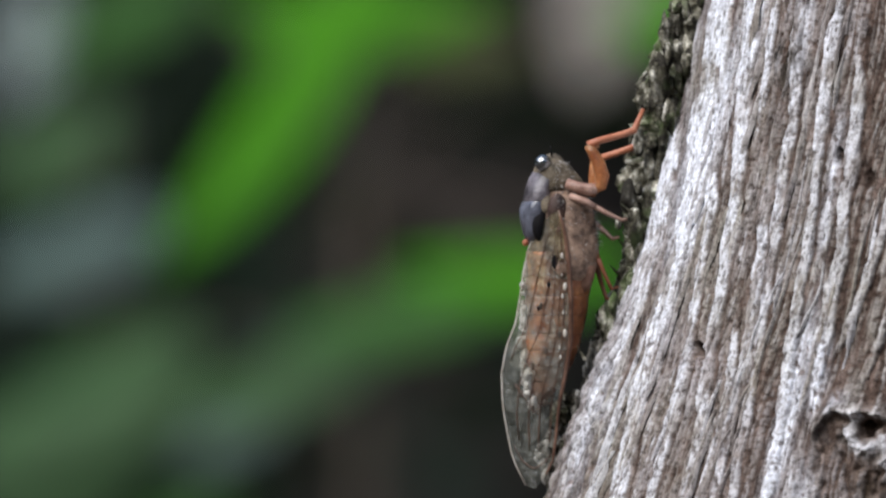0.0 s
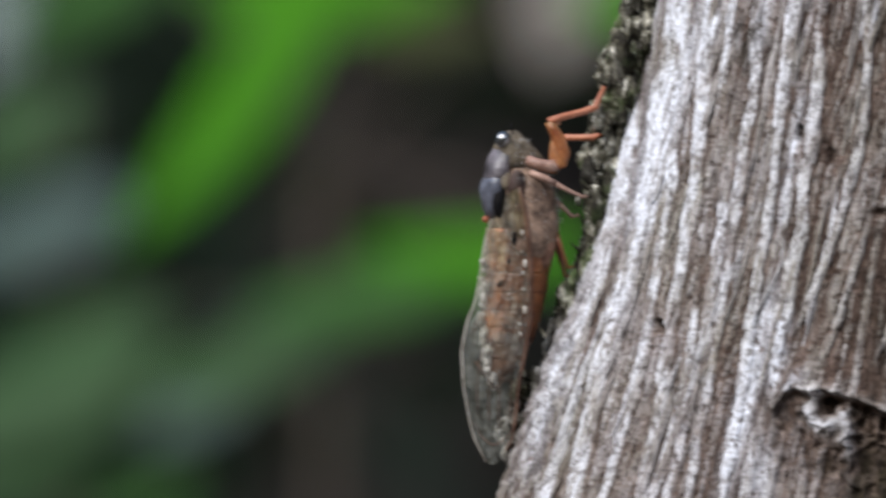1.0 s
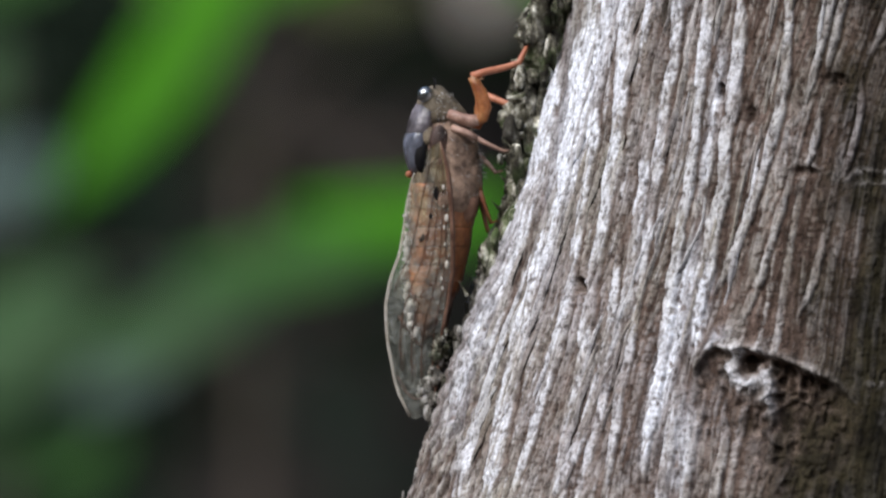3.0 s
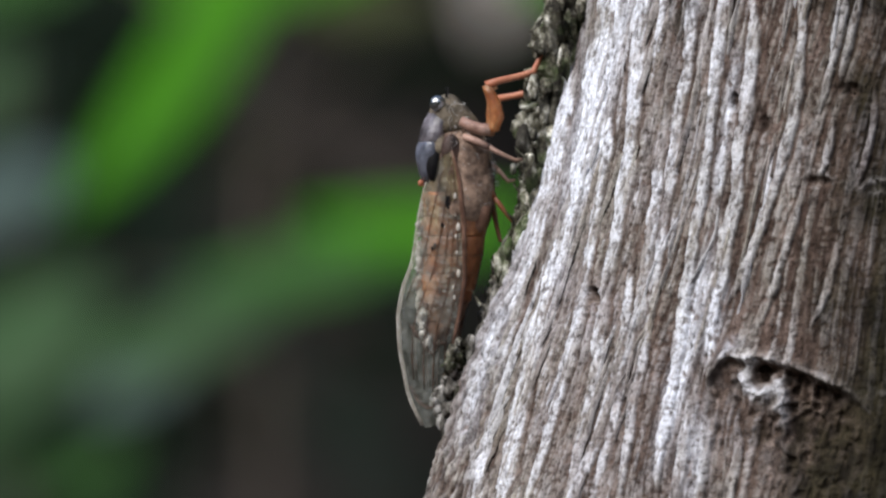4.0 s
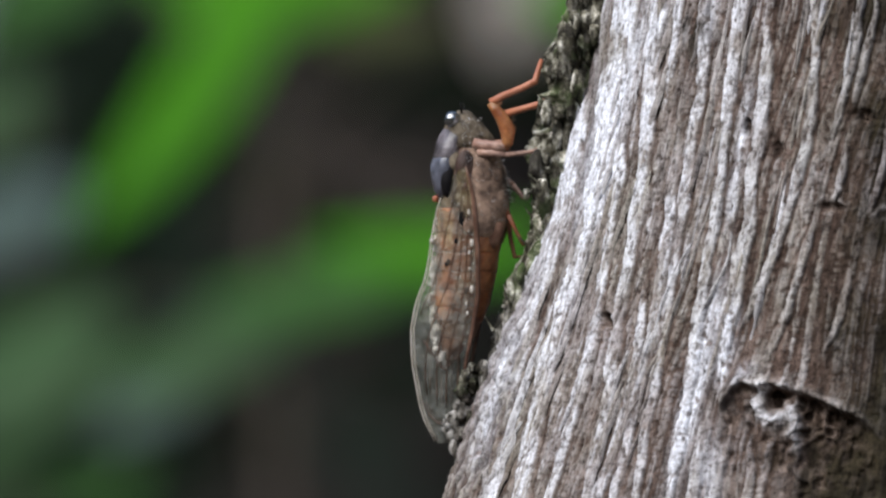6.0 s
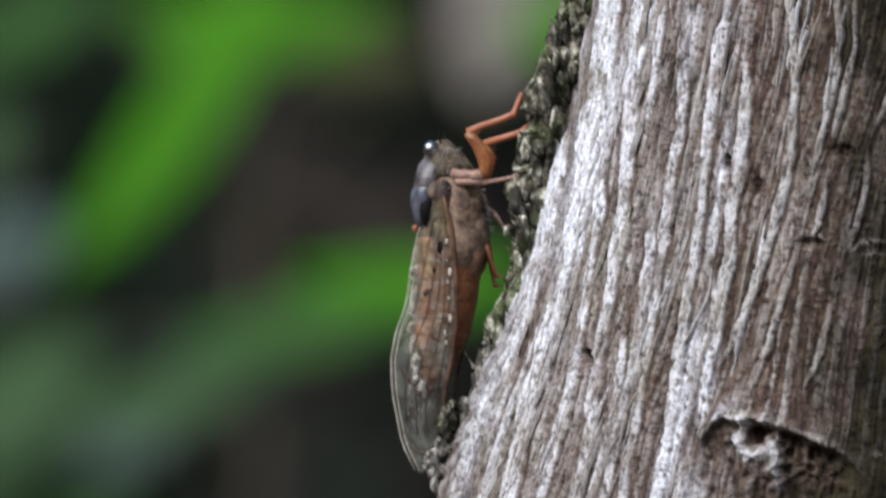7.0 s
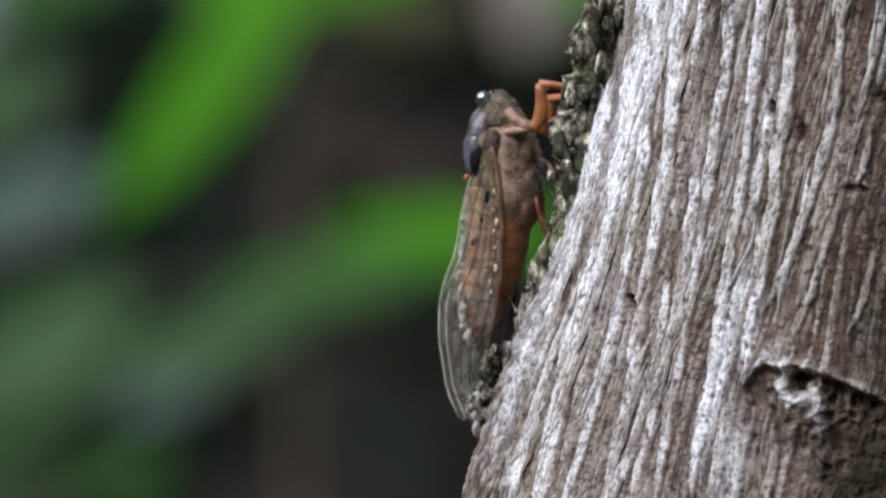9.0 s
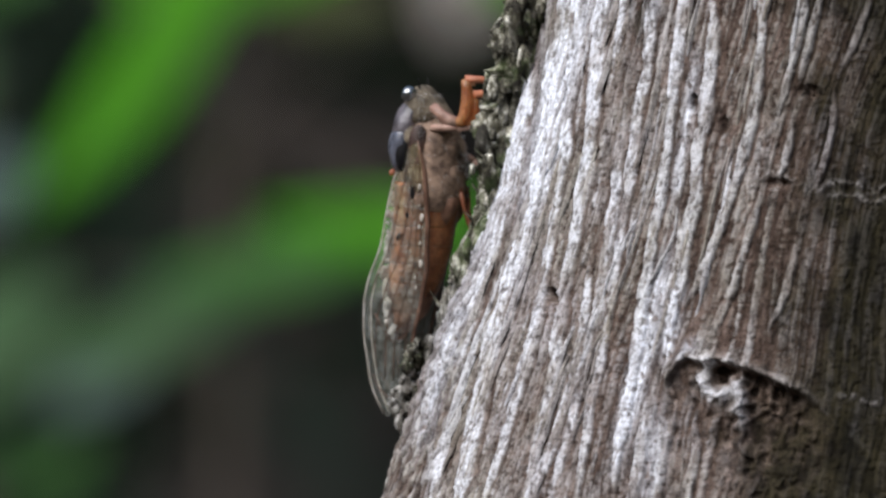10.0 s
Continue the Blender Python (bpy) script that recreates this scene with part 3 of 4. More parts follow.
def strips(root, inv):
    """Peeling fibres that stand a little proud of the bark, each a piece of its own."""
    rnd = random.Random(21)
    for i in range(120):
        s0, v0 = rnd.uniform(180, 1120), rnd.uniform(-90, 900)
        ln, wide = rnd.uniform(110, 320), rnd.uniform(3, 6.5)
        lean, bow = rnd.gauss(-0.02, 0.06), rnd.gauss(0, 7)
        n = 16
        k = np.linspace(0, 1, n)[:, None]
        taper = np.sin(np.pi * (0.04 + 0.92 * k)) ** 0.5
        across = np.array((-1.0, -0.6, 0.0, 0.6, 1.0))[None, :]
        wander = bow * np.sin(np.pi * k) + 5 * (vn(k * ln / 30, k * 0 + i, 41) - 0.5)
        sa = s0 + lean * ln * (k - 0.5) + wander + across * wide * taper * (0.8 + 0.5 * vn(k * ln / 18, k * 0 + i, 42))
        va = v0 + ln * (k - 0.5) + across * 0
        phi = sa / 773
        u = axis_u(va) - girth(va) * np.cos(phi)
        bored = (np.hypot(u - 1232, va - 621) < 40) | (np.hypot(u - 1481, va - 281) < 40)
        if ((u > 1400) & (u < 1700) & (va > 690)).any() or u.max() > 1690 or ((u > 1540) & (va > 380)).any() or bored.any():
            continue
        lift = np.array((-3.0, 3.0, 4.5, 3.0, -3.0))[None, :]
        near = DIST / (DIST - (girth(va) - 22) * np.sin(phi) * U)
        ground, _, _, _, shade_moss = bark_relief(sa, va, 784 + (u - 784) * near, 441 + (va - 441) * near)
        h = ground + (lift + 3) * taper - 3 + 2.5 * (vn(sa / 5, va / 14, 43) - 0.5)
        me = grid_mesh("bark_strip", trunk_point(phi, va, h))
        tone = rnd.uniform(0.55, 1.0)
        one = np.ones(sa.shape)
        give(me, "pale", np.clip(one * tone + 0.5 * (vn(sa / 5, va / 22, 44) - 0.5), 0, 1) * (1 - 0.7 * shade_moss)), give(me, "lichen_light", rnd.choice((0, 0.1, 0.3, 0.5)) * (1 - shade_moss))
        give(me, "rot_shade", one * 0), give(me, "shade_moss", shade_moss)
        me.transform(inv)
        place("bark_strip", me, BARK, root)


def limb_tube(pts, r0, r1, name, material, root, sides=9):
    """A tapered round limb along places in the space of its tree."""
    n = len(pts)
    co = []
    for i, p in enumerate(pts):
        d = (pts[min(i + 1, n - 1)] - pts[max(i - 1, 0)]).normalized()
        a = d.cross(Vector((0.3, 0.9, 0.1))).normalized()
        b = d.cross(a)
        r = r0 + (r1 - r0) * i / (n - 1)
        co.append([tuple(p + (a * math.cos(k) + b * math.sin(k)) * r) for k in (2 * math.pi * j / sides for j in range(sides))])
    place(name, grid_mesh(name, np.array(co), closed=True), material, root)


def crown(root, foot, top, thick, reach, count, seed, bark, leaf):
    """Limbs and leaves on the upper part of a trunk whose axis runs from foot to top."""
    rnd = random.Random(seed)
    ends = []
    for i in range(count):
        k = 0.58 + 0.42 * i / (count - 1)
        start = foot.lerp(top, k)
        ang = i * 2.4 + rnd.uniform(-0.4, 0.4)
        out = Vector((math.cos(ang), math.sin(ang), 0)) * reach * (1.25 - 0.75 * k) * rnd.uniform(1.2, 1.9)
        rise = Vector((0, 0, reach * rnd.uniform(0.35, 0.75)))
        pts = [start, start + out * 0.3 + rise * 0.18, start + out * 0.65 + rise * 0.55 + Vector((rnd.gauss(0, 0.05), rnd.gauss(0, 0.05), 0)), start + out + rise]
        limb_tube(pts, thick * (1.1 - 0.7 * k), thick * 0.1, "limb", bark, root)
        ends += [pts[2], pts[3], pts[3], pts[2].lerp(pts[3], 0.5)]
    ends += [top, top + Vector((0, 0, 0.2 * reach))]
    verts, faces = [], []
    for c in ends:
        for j in range(70):
            p = c + Vector((rnd.gauss(0, 0.2), rnd.gauss(0, 0.2), rnd.gauss(0, 0.13))) * reach
            a = Vector((rnd.gauss(0, 1), rnd.gauss(0, 1), rnd.gauss(-0.3, 0.4))).normalized() * rnd.uniform(0.035, 0.07)
            b = a.cross(Vector((rnd.gauss(0, 0.5), rnd.gauss(0, 0.5), 1))).normalized() * rnd.uniform(0.014, 0.028)
            fold = b.cross(a).normalized() * 0.006
            n = len(verts)
            verts += [p - a, p + b * 0.9 - a * 0.2 + fold, p + b * 0.6 + a * 0.5 + fold, p + a, p - b * 0.6 + a * 0.5 + fold, p - b * 0.9 - a * 0.2 + fold]
            faces += [(n, n + 1, n + 2, n + 3), (n, n + 3, n + 4, n + 5)]
    me = bpy.data.meshes.new("crown")
    me.from_pydata([tuple(p) for p in verts], [], faces)
    tagged(place("crown", me, leaf, root, "loose crown of small green leaves"), kind="stuff")


def tree():
    root = new("tree")
    root.location = P(axis_u(441 + EYE / U), 441 + EYE / U)
    inv = Matrix.Translation(root.location).inverted()
    phis = np.concatenate([np.linspace(radians(-18), radians(102), 780), np.linspace(radians(105), radians(338), 90)])
    vs = np.concatenate([np.linspace(-45000, -400, 110), np.linspace(-340, -100, 40), np.linspace(-95, 1085, 480), np.linspace(1100, 1500, 40), np.linspace(1600, 441 + EYE / U + 40, 50)])
    phi, v = np.meshgrid(phis, vs)
    near = DIST / (DIST - (girth(v) - 22) * np.sin(phi) * U)
    h, pale, lich_light, rot_shade, shade_moss = bark_relief(phi * 773, v, 784 + (axis_u(v) - (girth(v) - 22) * np.cos(phi) - 784) * near, 441 + (v - 441) * near)
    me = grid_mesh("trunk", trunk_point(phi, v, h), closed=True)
    give(me, "pale", pale), give(me, "lichen_light", lich_light), give(me, "rot_shade", rot_shade), give(me, "shade_moss", shade_moss)
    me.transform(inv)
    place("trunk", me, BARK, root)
    strips(root, inv)
    # the lumpy mossy crust along one flank
    phi, v = np.meshgrid(np.linspace(radians(-42), radians(22), 260), np.linspace(-260, 1090, 600))
    s = phi * 773
    thick = np.interp(v, [-260, 0, 40, 150, 260, 340, 420, 475, 540, 640, 720, 780, 850, 1000], [80, 74, 106, 112, 92, 100, 72, 46, 50, 58, 54, 46, 38, 36])
    lump = 0.45 * grain(s / 30, v / 50, 31) + 0.38 * ridge(s / 24 + vn(s / 30, v / 40, 35), v / 34, 32) + 0.17 * grain(s / 7, v / 8, 33)
    stringy = 0.4 * vn(s / 13 + vn(s / 30, v / 90, 37), v / 60, 38) + 0.35 * grain(s / 7, v / 18, 39) + 0.25 * grain(s / 24, v / 40, 40)
    low = smooth(v, 600, 720)
    lump = lump * (1 - low) + stringy * low
    rim = 46 + 50 * (vn(s / 25, v / 38, 34) - 0.5) + np.interp(v, [0, 200, 300, 420, 600, 700, 880], [-2, -18, -18, -6, 4, 8, 4])
    fade = smooth(s, rim + 22, rim - 60) * (1 - 0.6 * smooth(v, 690, 820))
    h = thick * fade * (0.10 + 1.05 * lump) * (0.75 + 0.5 * vn(s / 60, v / 70, 36)) - 38 + 20 * fade
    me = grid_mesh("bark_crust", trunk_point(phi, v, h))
    # low places of the crust carry painted shade
    give(me, "hollow_shade", smooth(lump, 0.52, 0.30)), give(me, "bare", 0.85 * smooth(v, 540, 660))
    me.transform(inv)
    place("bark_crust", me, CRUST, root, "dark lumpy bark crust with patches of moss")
    crumbs(root, inv)
    top = inv @ P(axis_u(-44900), -44900)
    crown(root, inv @ P(axis_u(441), 441), top, 0.034, 1.1, 9, 31, FARBARK, LEAF_DIM)
    tagged(root, "leaning tree trunk with pale stringy weathered bark and a knot", "tree")


# ---- the cicada ----
HOME = (985, 450, 0)


def Q(u, v, w=0.0, at=HOME):
    """Plan units to metres from the plan place at."""
    return Vector(((u - at[0]) * U, -(w - at[2]) * U, (at[1] - v) * U))


def part(name, bm, material, parent, label="", at=None, base=HOME):
    me = bpy.data.meshes.new(name)
    bmesh.ops.recalc_face_normals(bm, faces=bm.faces)
    bm.to_mesh(me)
    bm.free()
    me.polygons.foreach_set("use_smooth", np.ones(len(me.polygons), bool))
    return place(name, me, material, parent, label, Q(*at, base) if at else None)


def tube(bm, pts, radii, at=HOME, sides=10):
    """A round limb along plan points, closed at both ends."""
    pts = [Q(*p, at) for p in pts]
    rings = []
    for i, p in enumerate(pts):
        d = (pts[min(i + 1, len(pts) - 1)] - pts[max(i - 1, 0)]).normalized()
        side = d.cross(Vector((0, 1, 0)) if abs(d.y) < 0.9 else Vector((1, 0, 0))).normalized()
        up = side.cross(d)
        rings.append([bm.verts.new(p + (side * math.cos(k) + up * math.sin(k)) * radii[i] * U) for k in (2 * math.pi * j / sides for j in range(sides))])
    for a, b in zip(rings, rings[1:]):
        for j in range(sides):
            bm.faces.new((a[j], a[(j + 1) % sides], b[(j + 1) % sides], b[j]))
    bm.faces.new(rings[0]), bm.faces.new(rings[-1])
    return bm


def loft(bm, rings, sides=36, at=HOME, rough=0.0):
    """A body from rings (v, left u, right u, half depth), closed at both ends."""
    made = []
    for v, l, r, hd in rings:
        c, hw = (l + r) / 2, (r - l) / 2
        ring = []
        for j in range(sides):
            k = 2 * math.pi * j / sides
            n = 1 + rough * (noise.noise(Vector((math.cos(k) * 2.2, math.sin(k) * 2.2, v / 14))))
            ring.append(bm.verts.new(Q(c + hw * math.cos(k) * n, v, hd * math.sin(k) * n, at)))
        made.append(ring)
    for a, b in zip(made, made[1:]):
        for j in range(sides):
            bm.faces.new((a[j], a[(j + 1) % sides], b[(j + 1) % sides], b[j]))
    bm.faces.new(made[0]), bm.faces.new(made[-1])
    return bm


def ball(bm, c, r, squash=(1, 1, 1), at=HOME):
    m = Matrix.Translation(Q(*c, at)) @ Matrix.Diagonal((squash[0], squash[1], squash[2], 1))
    bmesh.ops.create_uvsphere(bm, u_segments=20, v_segments=12, radius=r * U, matrix=m)
    return bm


def body_left(v):
    return float(np.interp(v, [275, 300, 330, 365, 400, 432, 470, 560, 620, 680, 722], [968, 946, 931, 920, 921, 929, 932, 927, 925, 931, 942]))


def body_right(v):
    return float(np.interp(v, [275, 300, 330, 365, 400, 432, 480, 560, 620, 680, 722], [992, 1016, 1030, 1042, 1052, 1056, 1050, 1038, 1024, 996, 956]))


def body_depth(v):
    return float(np.interp(v, [275, 290, 330, 370, 430, 500, 560, 640, 700, 722], [30, 52, 66, 72, 74, 68, 64, 50, 26, 8]))


def cicada():
    root = new("cicada")
    root.location = P(*HOME)
    # head with eyes, face and feelers
    bm = bmesh.new()
    loft(bm, [(272, 972, 984, 12), (276, 962, 991, 30), (286, 951, 1000, 46), (300, 945, 1009, 54), (318, 941, 1019, 57), (334, 940, 1027, 56), (344, 948, 1024, 46)], rough=0.06)
    head = part("head", bm, CHITIN, root, "grey-brown head with powdery bloom")
    for side in (1, -1):
        bm = bmesh.new()
        ball(bm, (961, 289, 43 * side), 15, (1, 1.1, 1))
        part("eye", bm, EYE_MAT, head, "dark shiny bulging eye")
        bm = bmesh.new()
        tube(bm, [(976, 280, 30 * side), (976, 270, 34 * side), (974, 258, 36 * side)], [2.4, 1.6, 0.7])
        part("antenna", bm, BLACK, head, "short dark bristle feeler")
    bm = bmesh.new()
    loft(bm, [(284, 986, 997, 10), (294, 985, 1010, 20), (306, 987, 1020, 26), (318, 992, 1030, 26), (330, 996, 1034, 20), (340, 1004, 1028, 10)], rough=0.05)
    face = part("face", bm, CHITIN, head)
    bm = bmesh.new()
    tube(bm, [(1022, 334, 0), (1032, 352, 0), (1040, 380, 0), (1046, 412, 0)], [7, 5, 4, 2.5])
    part("rostrum", bm, CHITIN, head, "slim brown sucking beak")
    # collar and back
    bm = bmesh.new()
    loft(bm, [(304, 944, 996, 44), (316, 936, 994, 54), (332, 929, 988, 58), (350, 925, 986, 58), (364, 924, 980, 54)], rough=0.10)
    part("pronotum", bm, COLLAR, root, "dark collar with bluish grey bloom")
    bm = bmesh.new()
    loft(bm, [(338, 944, 972, 44), (350, 929, 978, 53), (362, 922, 980, 58), (376, 919, 980, 60), (392, 920, 976, 58), (412, 925, 968, 50), (426, 930, 958, 36), (434, 931, 950, 18)], rough=0.09)
    back = part("mesonotum", bm, BLOOM, root, "domed dark back with bluish bloom")
    for side in (1, -1):
        bm = bmesh.new()
        ball(bm, (956, 396, 49 * side), 25, (0.62, 0.5, 1.3))
        part("back_patch", bm, BLACK, back, "black oval patch")
        bm = bmesh.new()
        ball(bm, (966, 364, 50 * side), 15, (0.8, 0.7, 1.3))
        part("back_patch", bm, CHITIN, back, "powdery grey patch")
        bm = bmesh.new()
        ball(bm, (930, 430, 22 * side), 7, (0.8, 0.9, 0.9))
        part("back_tubercle", bm, LEG, back, "orange tubercle")
    # the powdery side and underside of the thorax
    bm = bmesh.new()
    loft(bm, [(316, 966, 1020, 30), (332, 956, 1034, 47), (350, 950, 1042, 60), (370, 946, 1048, 69), (395, 942, 1055, 72), (425, 938, 1060, 72), (450, 938, 1060, 75), (474, 940, 1056, 74), (490, 944, 1052, 71), (501, 956, 1040, 62)], rough=0.08)
    thorax = part("thorax", bm, THORAX, root, "powdery grey-brown thorax")
    for u, v, w, r, sq in ((1008, 385, 44, 40, (0.7, 0.74, 1.1)), (1000, 428, 46, 36, (0.85, 0.66, 1.2))):
        for side in (1, -1):
            bm = bmesh.new()
            ball(bm, (u, v, w * side), r, sq)
            part("side_plate", bm, THORAX, thorax)
    for v, u in ((348, 1030), (386, 1042), (430, 1046)):
        for side in (1, -1):
            bm = bmesh.new()
            ball(bm, (u - 10, v, 32 * side), 21, (0.95, 1.1, 1.15))
            part("coxa", bm, THORAX, thorax)
    for side in (1, -1):
        bm = bmesh.new()
        loft(bm, [(462, 1012, 1040, 14), (474, 1008, 1054, 20), (490, 1008, 1052, 20), (506, 1012, 1046, 15), (518, 1018, 1036, 7)], rough=0.06)
        ob = part("opercle", bm, OPERCLE, thorax, "brown flap over the drum organ")
        ob.location = (0, -34 * U * side, 0)
    # abdomen in rings
    bm = bmesh.new()
    loft(bm, [(v, body_left(v) + 5, body_right(v) - 5, body_depth(v) - 6) for v in (446, 480, 520, 560, 600, 640, 680, 705, 716)])
    abdomen = part("abdomen", bm, AMBER, root, "ringed red-brown abdomen")
    edges = [446, 484, 520, 554, 586, 616, 645, 672, 698, 722]
    for i, (v0, v1) in enumerate(zip(edges, edges[1:])):
        bm = bmesh.new()
        rings = []
        for k, puff in ((0, -1.2), (0.25, -0.5), (0.6, 0), (0.9, 0.2), (1.0, -0.6)):
            v = v0 + (v1 + 5 - v0) * k
            vv = min(v, 722)
            rings.append((v, body_left(vv) - puff, body_right(vv) + puff, body_depth(vv) + puff))
        loft(bm, rings, rough=0.04)
        part("segment", bm, SEGMENT if i < 6 else OPERCLE, abdomen, "" if i < 6 else "dull brown hind ring")
        for side in (1, -1):
            bm = bmesh.new()
            for j in range(3):
                ball(bm, (body_left(v1) + 0 + 3 * math.sin(i * 5.1 + j * 2.9), v1 - 8 + 8 * (j - 1), (17 + 6 * ((i + j) % 2)) * side), (9.5 + 2.6 * math.sin(i * 2.7 + j * 4.3)) * (0.55 + 0.45 * min(1, i / 4)), (0.65, 1.3, 1.1 + 0.3 * math.sin(i * 3 + j)))
            for p in bm.verts:
                p.co += Vector((noise.noise(p.co * 1900), 0, noise.noise(p.co * 1700 + Vector((9, 9, 9))))) * 4 * U
            part("segment_rim", bm, RIM, abdomen, "pale powdery rim of a ring")
    # short fuzz on thorax and face
    rnd = random.Random(3)
    bm = bmesh.new()
    for i in range(420):
        v = rnd.uniform(285, 470)
        ang = rnd.uniform(-2.2, 2.2)
        if v < 335:
            c, hw, hd = 985, (v - 265) * 0.55, 52
        else:
            c, hw, hd = (948 + body_right(v)) / 2, (body_right(v) - 944) / 2, 70
        u, w = c + hw * math.cos(ang), hd * math.sin(ang)
        ln = rnd.uniform(6, 14)
        tube(bm, [(u, v, w), (u + ln * math.cos(ang + rnd.uniform(-0.5, 0.5)), v + rnd.uniform(-4, 9), w + ln * math.sin(ang))], [0.8, 0.15], HOME, 3)
    tagged(part("fuzz", bm, RIM, thorax, "short pale hairs"), kind="stuff")
    wings(root)
    legs(root)
    tagged(root, "brown cicada with clear spotted wings and orange legs on the bark", "cicada")
    return root


COSTA = [(988, 372), (1001, 420), (1007, 480), (1010, 540), (1010, 600), (1001, 660), (989, 715), (984, 768), (978, 815), (961, 848)]
TRAIL = [(954, 396), (936, 436), (926, 480), (919, 530), (912, 572), (896, 612), (887, 660), (889, 720), (906, 810), (930, 859)]


def wing_point(k, c, side, lift=0.0):
    """A place on the forewing: k from base to tip, c from leading to trailing edge."""
    x = k * (len(COSTA) - 1)
    i = min(int(x), len(COSTA) - 2)
    f = x - i
    a = Vector(COSTA[i]).lerp(Vector(COSTA[i + 1]), f)
    b = Vector(TRAIL[i]).lerp(Vector(TRAIL[i + 1]), f)
    p = a.lerp(b, c)
    w = 78 - 30 * k - (48 - 24 * k) * c ** 1.6 + 9 * math.sin(math.pi * c) * (1 - 0.5 * k) + 1.5 * math.sin(k * 40 + c * 9) + lift
    return (p.x, p.y + 9 * math.sin(math.pi * c) * k ** 9, w * side)


def wings(root):
    for side in (1, -1):
        bm = bmesh.new()
        nk, nc = 60, 22
        rows = [[bm.verts.new(Q(*wing_point(i / nk, j / nc, side))) for j in range(nc + 1)] for i in range(nk + 1)]
        for r0, r1 in zip(rows, rows[1:]):
            for j in range(nc):
                bm.faces.new((r0[j], r0[j + 1], r1[j + 1], r1[j]))
        wing = part("forewing", bm, MEMBRANE, root, "clear glassy wing with brown veins and spots")
        give(wing.data, "root", [0.9 * max(0.0, 1 - i / nk / 0.5) ** 0.7 for i in range(nk + 1) for j in range(nc + 1)])

        def vein(points, r0, r1, material=VEIN, name="vein", label=""):
            bm = bmesh.new()
            n = len(points)
            tube(bm, [wing_point(k, c, side, 1.0) for k, c in points], [(r0 + (r1 - r0) * i / (n - 1)) * (min(1.0, 0.25 + 5 * i / n) if r0 > 5 else 1) for i in range(n)], sides=7)
            part(name, bm, material, wing, label)

        span = [i / 24 for i in range(25)]
        vein([(k * 0.97, 0.0) for k in span], 5.6, 2.0, COSTA_MAT, "leading_vein", "thick brown leading vein")
        vein([(k, 0.995) for k in span[1:]], 1.2, 1.2, MARGIN_GLINT, "wing_margin", "pale thin wing margin")
        vein([(0.04 + 0.78 * k, 0.10 + 0.04 * math.sin(3 * k)) for k in span], 0.7, 1.0)
        vein([(0.06 + 0.80 * k, 0.12 + 0.22 * k ** 0.7) for k in span], 0.7, 1.0)
        vein([(0.06 + 0.80 * k, 0.14 + 0.40 * k ** 0.6) for k in span], 0.7, 1.0)
        vein([(0.06 + 0.78 * k, 0.16 + 0.60 * k ** 0.55) for k in span], 0.7, 1.0)
        vein([(0.05 + 0.55 * k, 0.3 + 0.58 * k ** 0.4) for k in span], 0.7, 1.0)
        vein([(0.86 + 0.06 * math.sin(k * math.pi) , 0.04 + 0.86 * k) for k in span], 0.9, 0.9)
        for k0, c0, k1, c1 in ((0.42, 0.12, 0.46, 0.30), (0.52, 0.29, 0.50, 0.47), (0.60, 0.44, 0.57, 0.62), (0.68, 0.14, 0.70, 0.34), (0.74, 0.33, 0.72, 0.55), (0.72, 0.53, 0.68, 0.76), (0.34, 0.5, 0.36, 0.66)):
            vein([(k0 + (k1 - k0) * j / 5, c0 + (c1 - c0) * j / 5) for j in range(6)], 1.0, 1.0)
            bm = bmesh.new()
            c = wing_point((k0 + k1) / 2, (c0 + c1) / 2, side, 1.5)
            ball(bm, c, 4.5, (0.7, 0.2, 1.5))
            part("spot", bm, SMOKE, wing, "smoky brown spot")
        # pale beads stand in for glints along the leading vein
        for i in range(8):
            bm = bmesh.new()
            ball(bm, wing_point(0.17 + 0.05 * i + 0.015 * math.sin(i * 7.7), 0.14 + 0.035 * math.sin(i * 2.3), side, 2.0), 3.0 + 1.5 * math.sin(i * 4.1), (0.8, 0.6, 1.7))
            part("vein_glint", bm, MARGIN_GLINT, wing, "pale bead standing for a glint on the vein")
        for k, c, r, sq in ((0.19, 0.30, 8, (0.8, 0.15, 1.6)), (0.27, 0.44, 3.5, (0.9, 0.25, 1.5)), (0.36, 0.62, 3, (0.8, 0.3, 1.6))):
            bm = bmesh.new()
            ball(bm, wing_point(k, c, side, 1.0), r, sq)
            part("spot", bm, BLACK, wing, "blackish wing cell")
        bm = bmesh.new()
        ball(bm, (986, 374, 64 * side), 21, (0.85, 0.62, 1.5))
        part("wing_root", bm, ROOT, root, "dark brown wing joint")
        # the shorter hindwing beneath
        bm = bmesh.new()
        rows = []
        for i in range(31):
            row = []
            for j in range(13):
                u, v, w = wing_point(i / 30 * 0.62, 0.06 + 0.84 * j / 12, side)
                row.append(bm.verts.new(Q(u, v, w - side * (5 + 2 * math.sin(j)))))
            rows.append(row)
        for r0, r1 in zip(rows, rows[1:]):
            for j in range(12):
                bm.faces.new((r0[j], r0[j + 1], r1[j + 1], r1[j]))
        hind = part("hindwing", bm, MEMBRANE, root)
        give(hind.data, "root", [0.05] * len(hind.data.vertices))


LEGS = {}


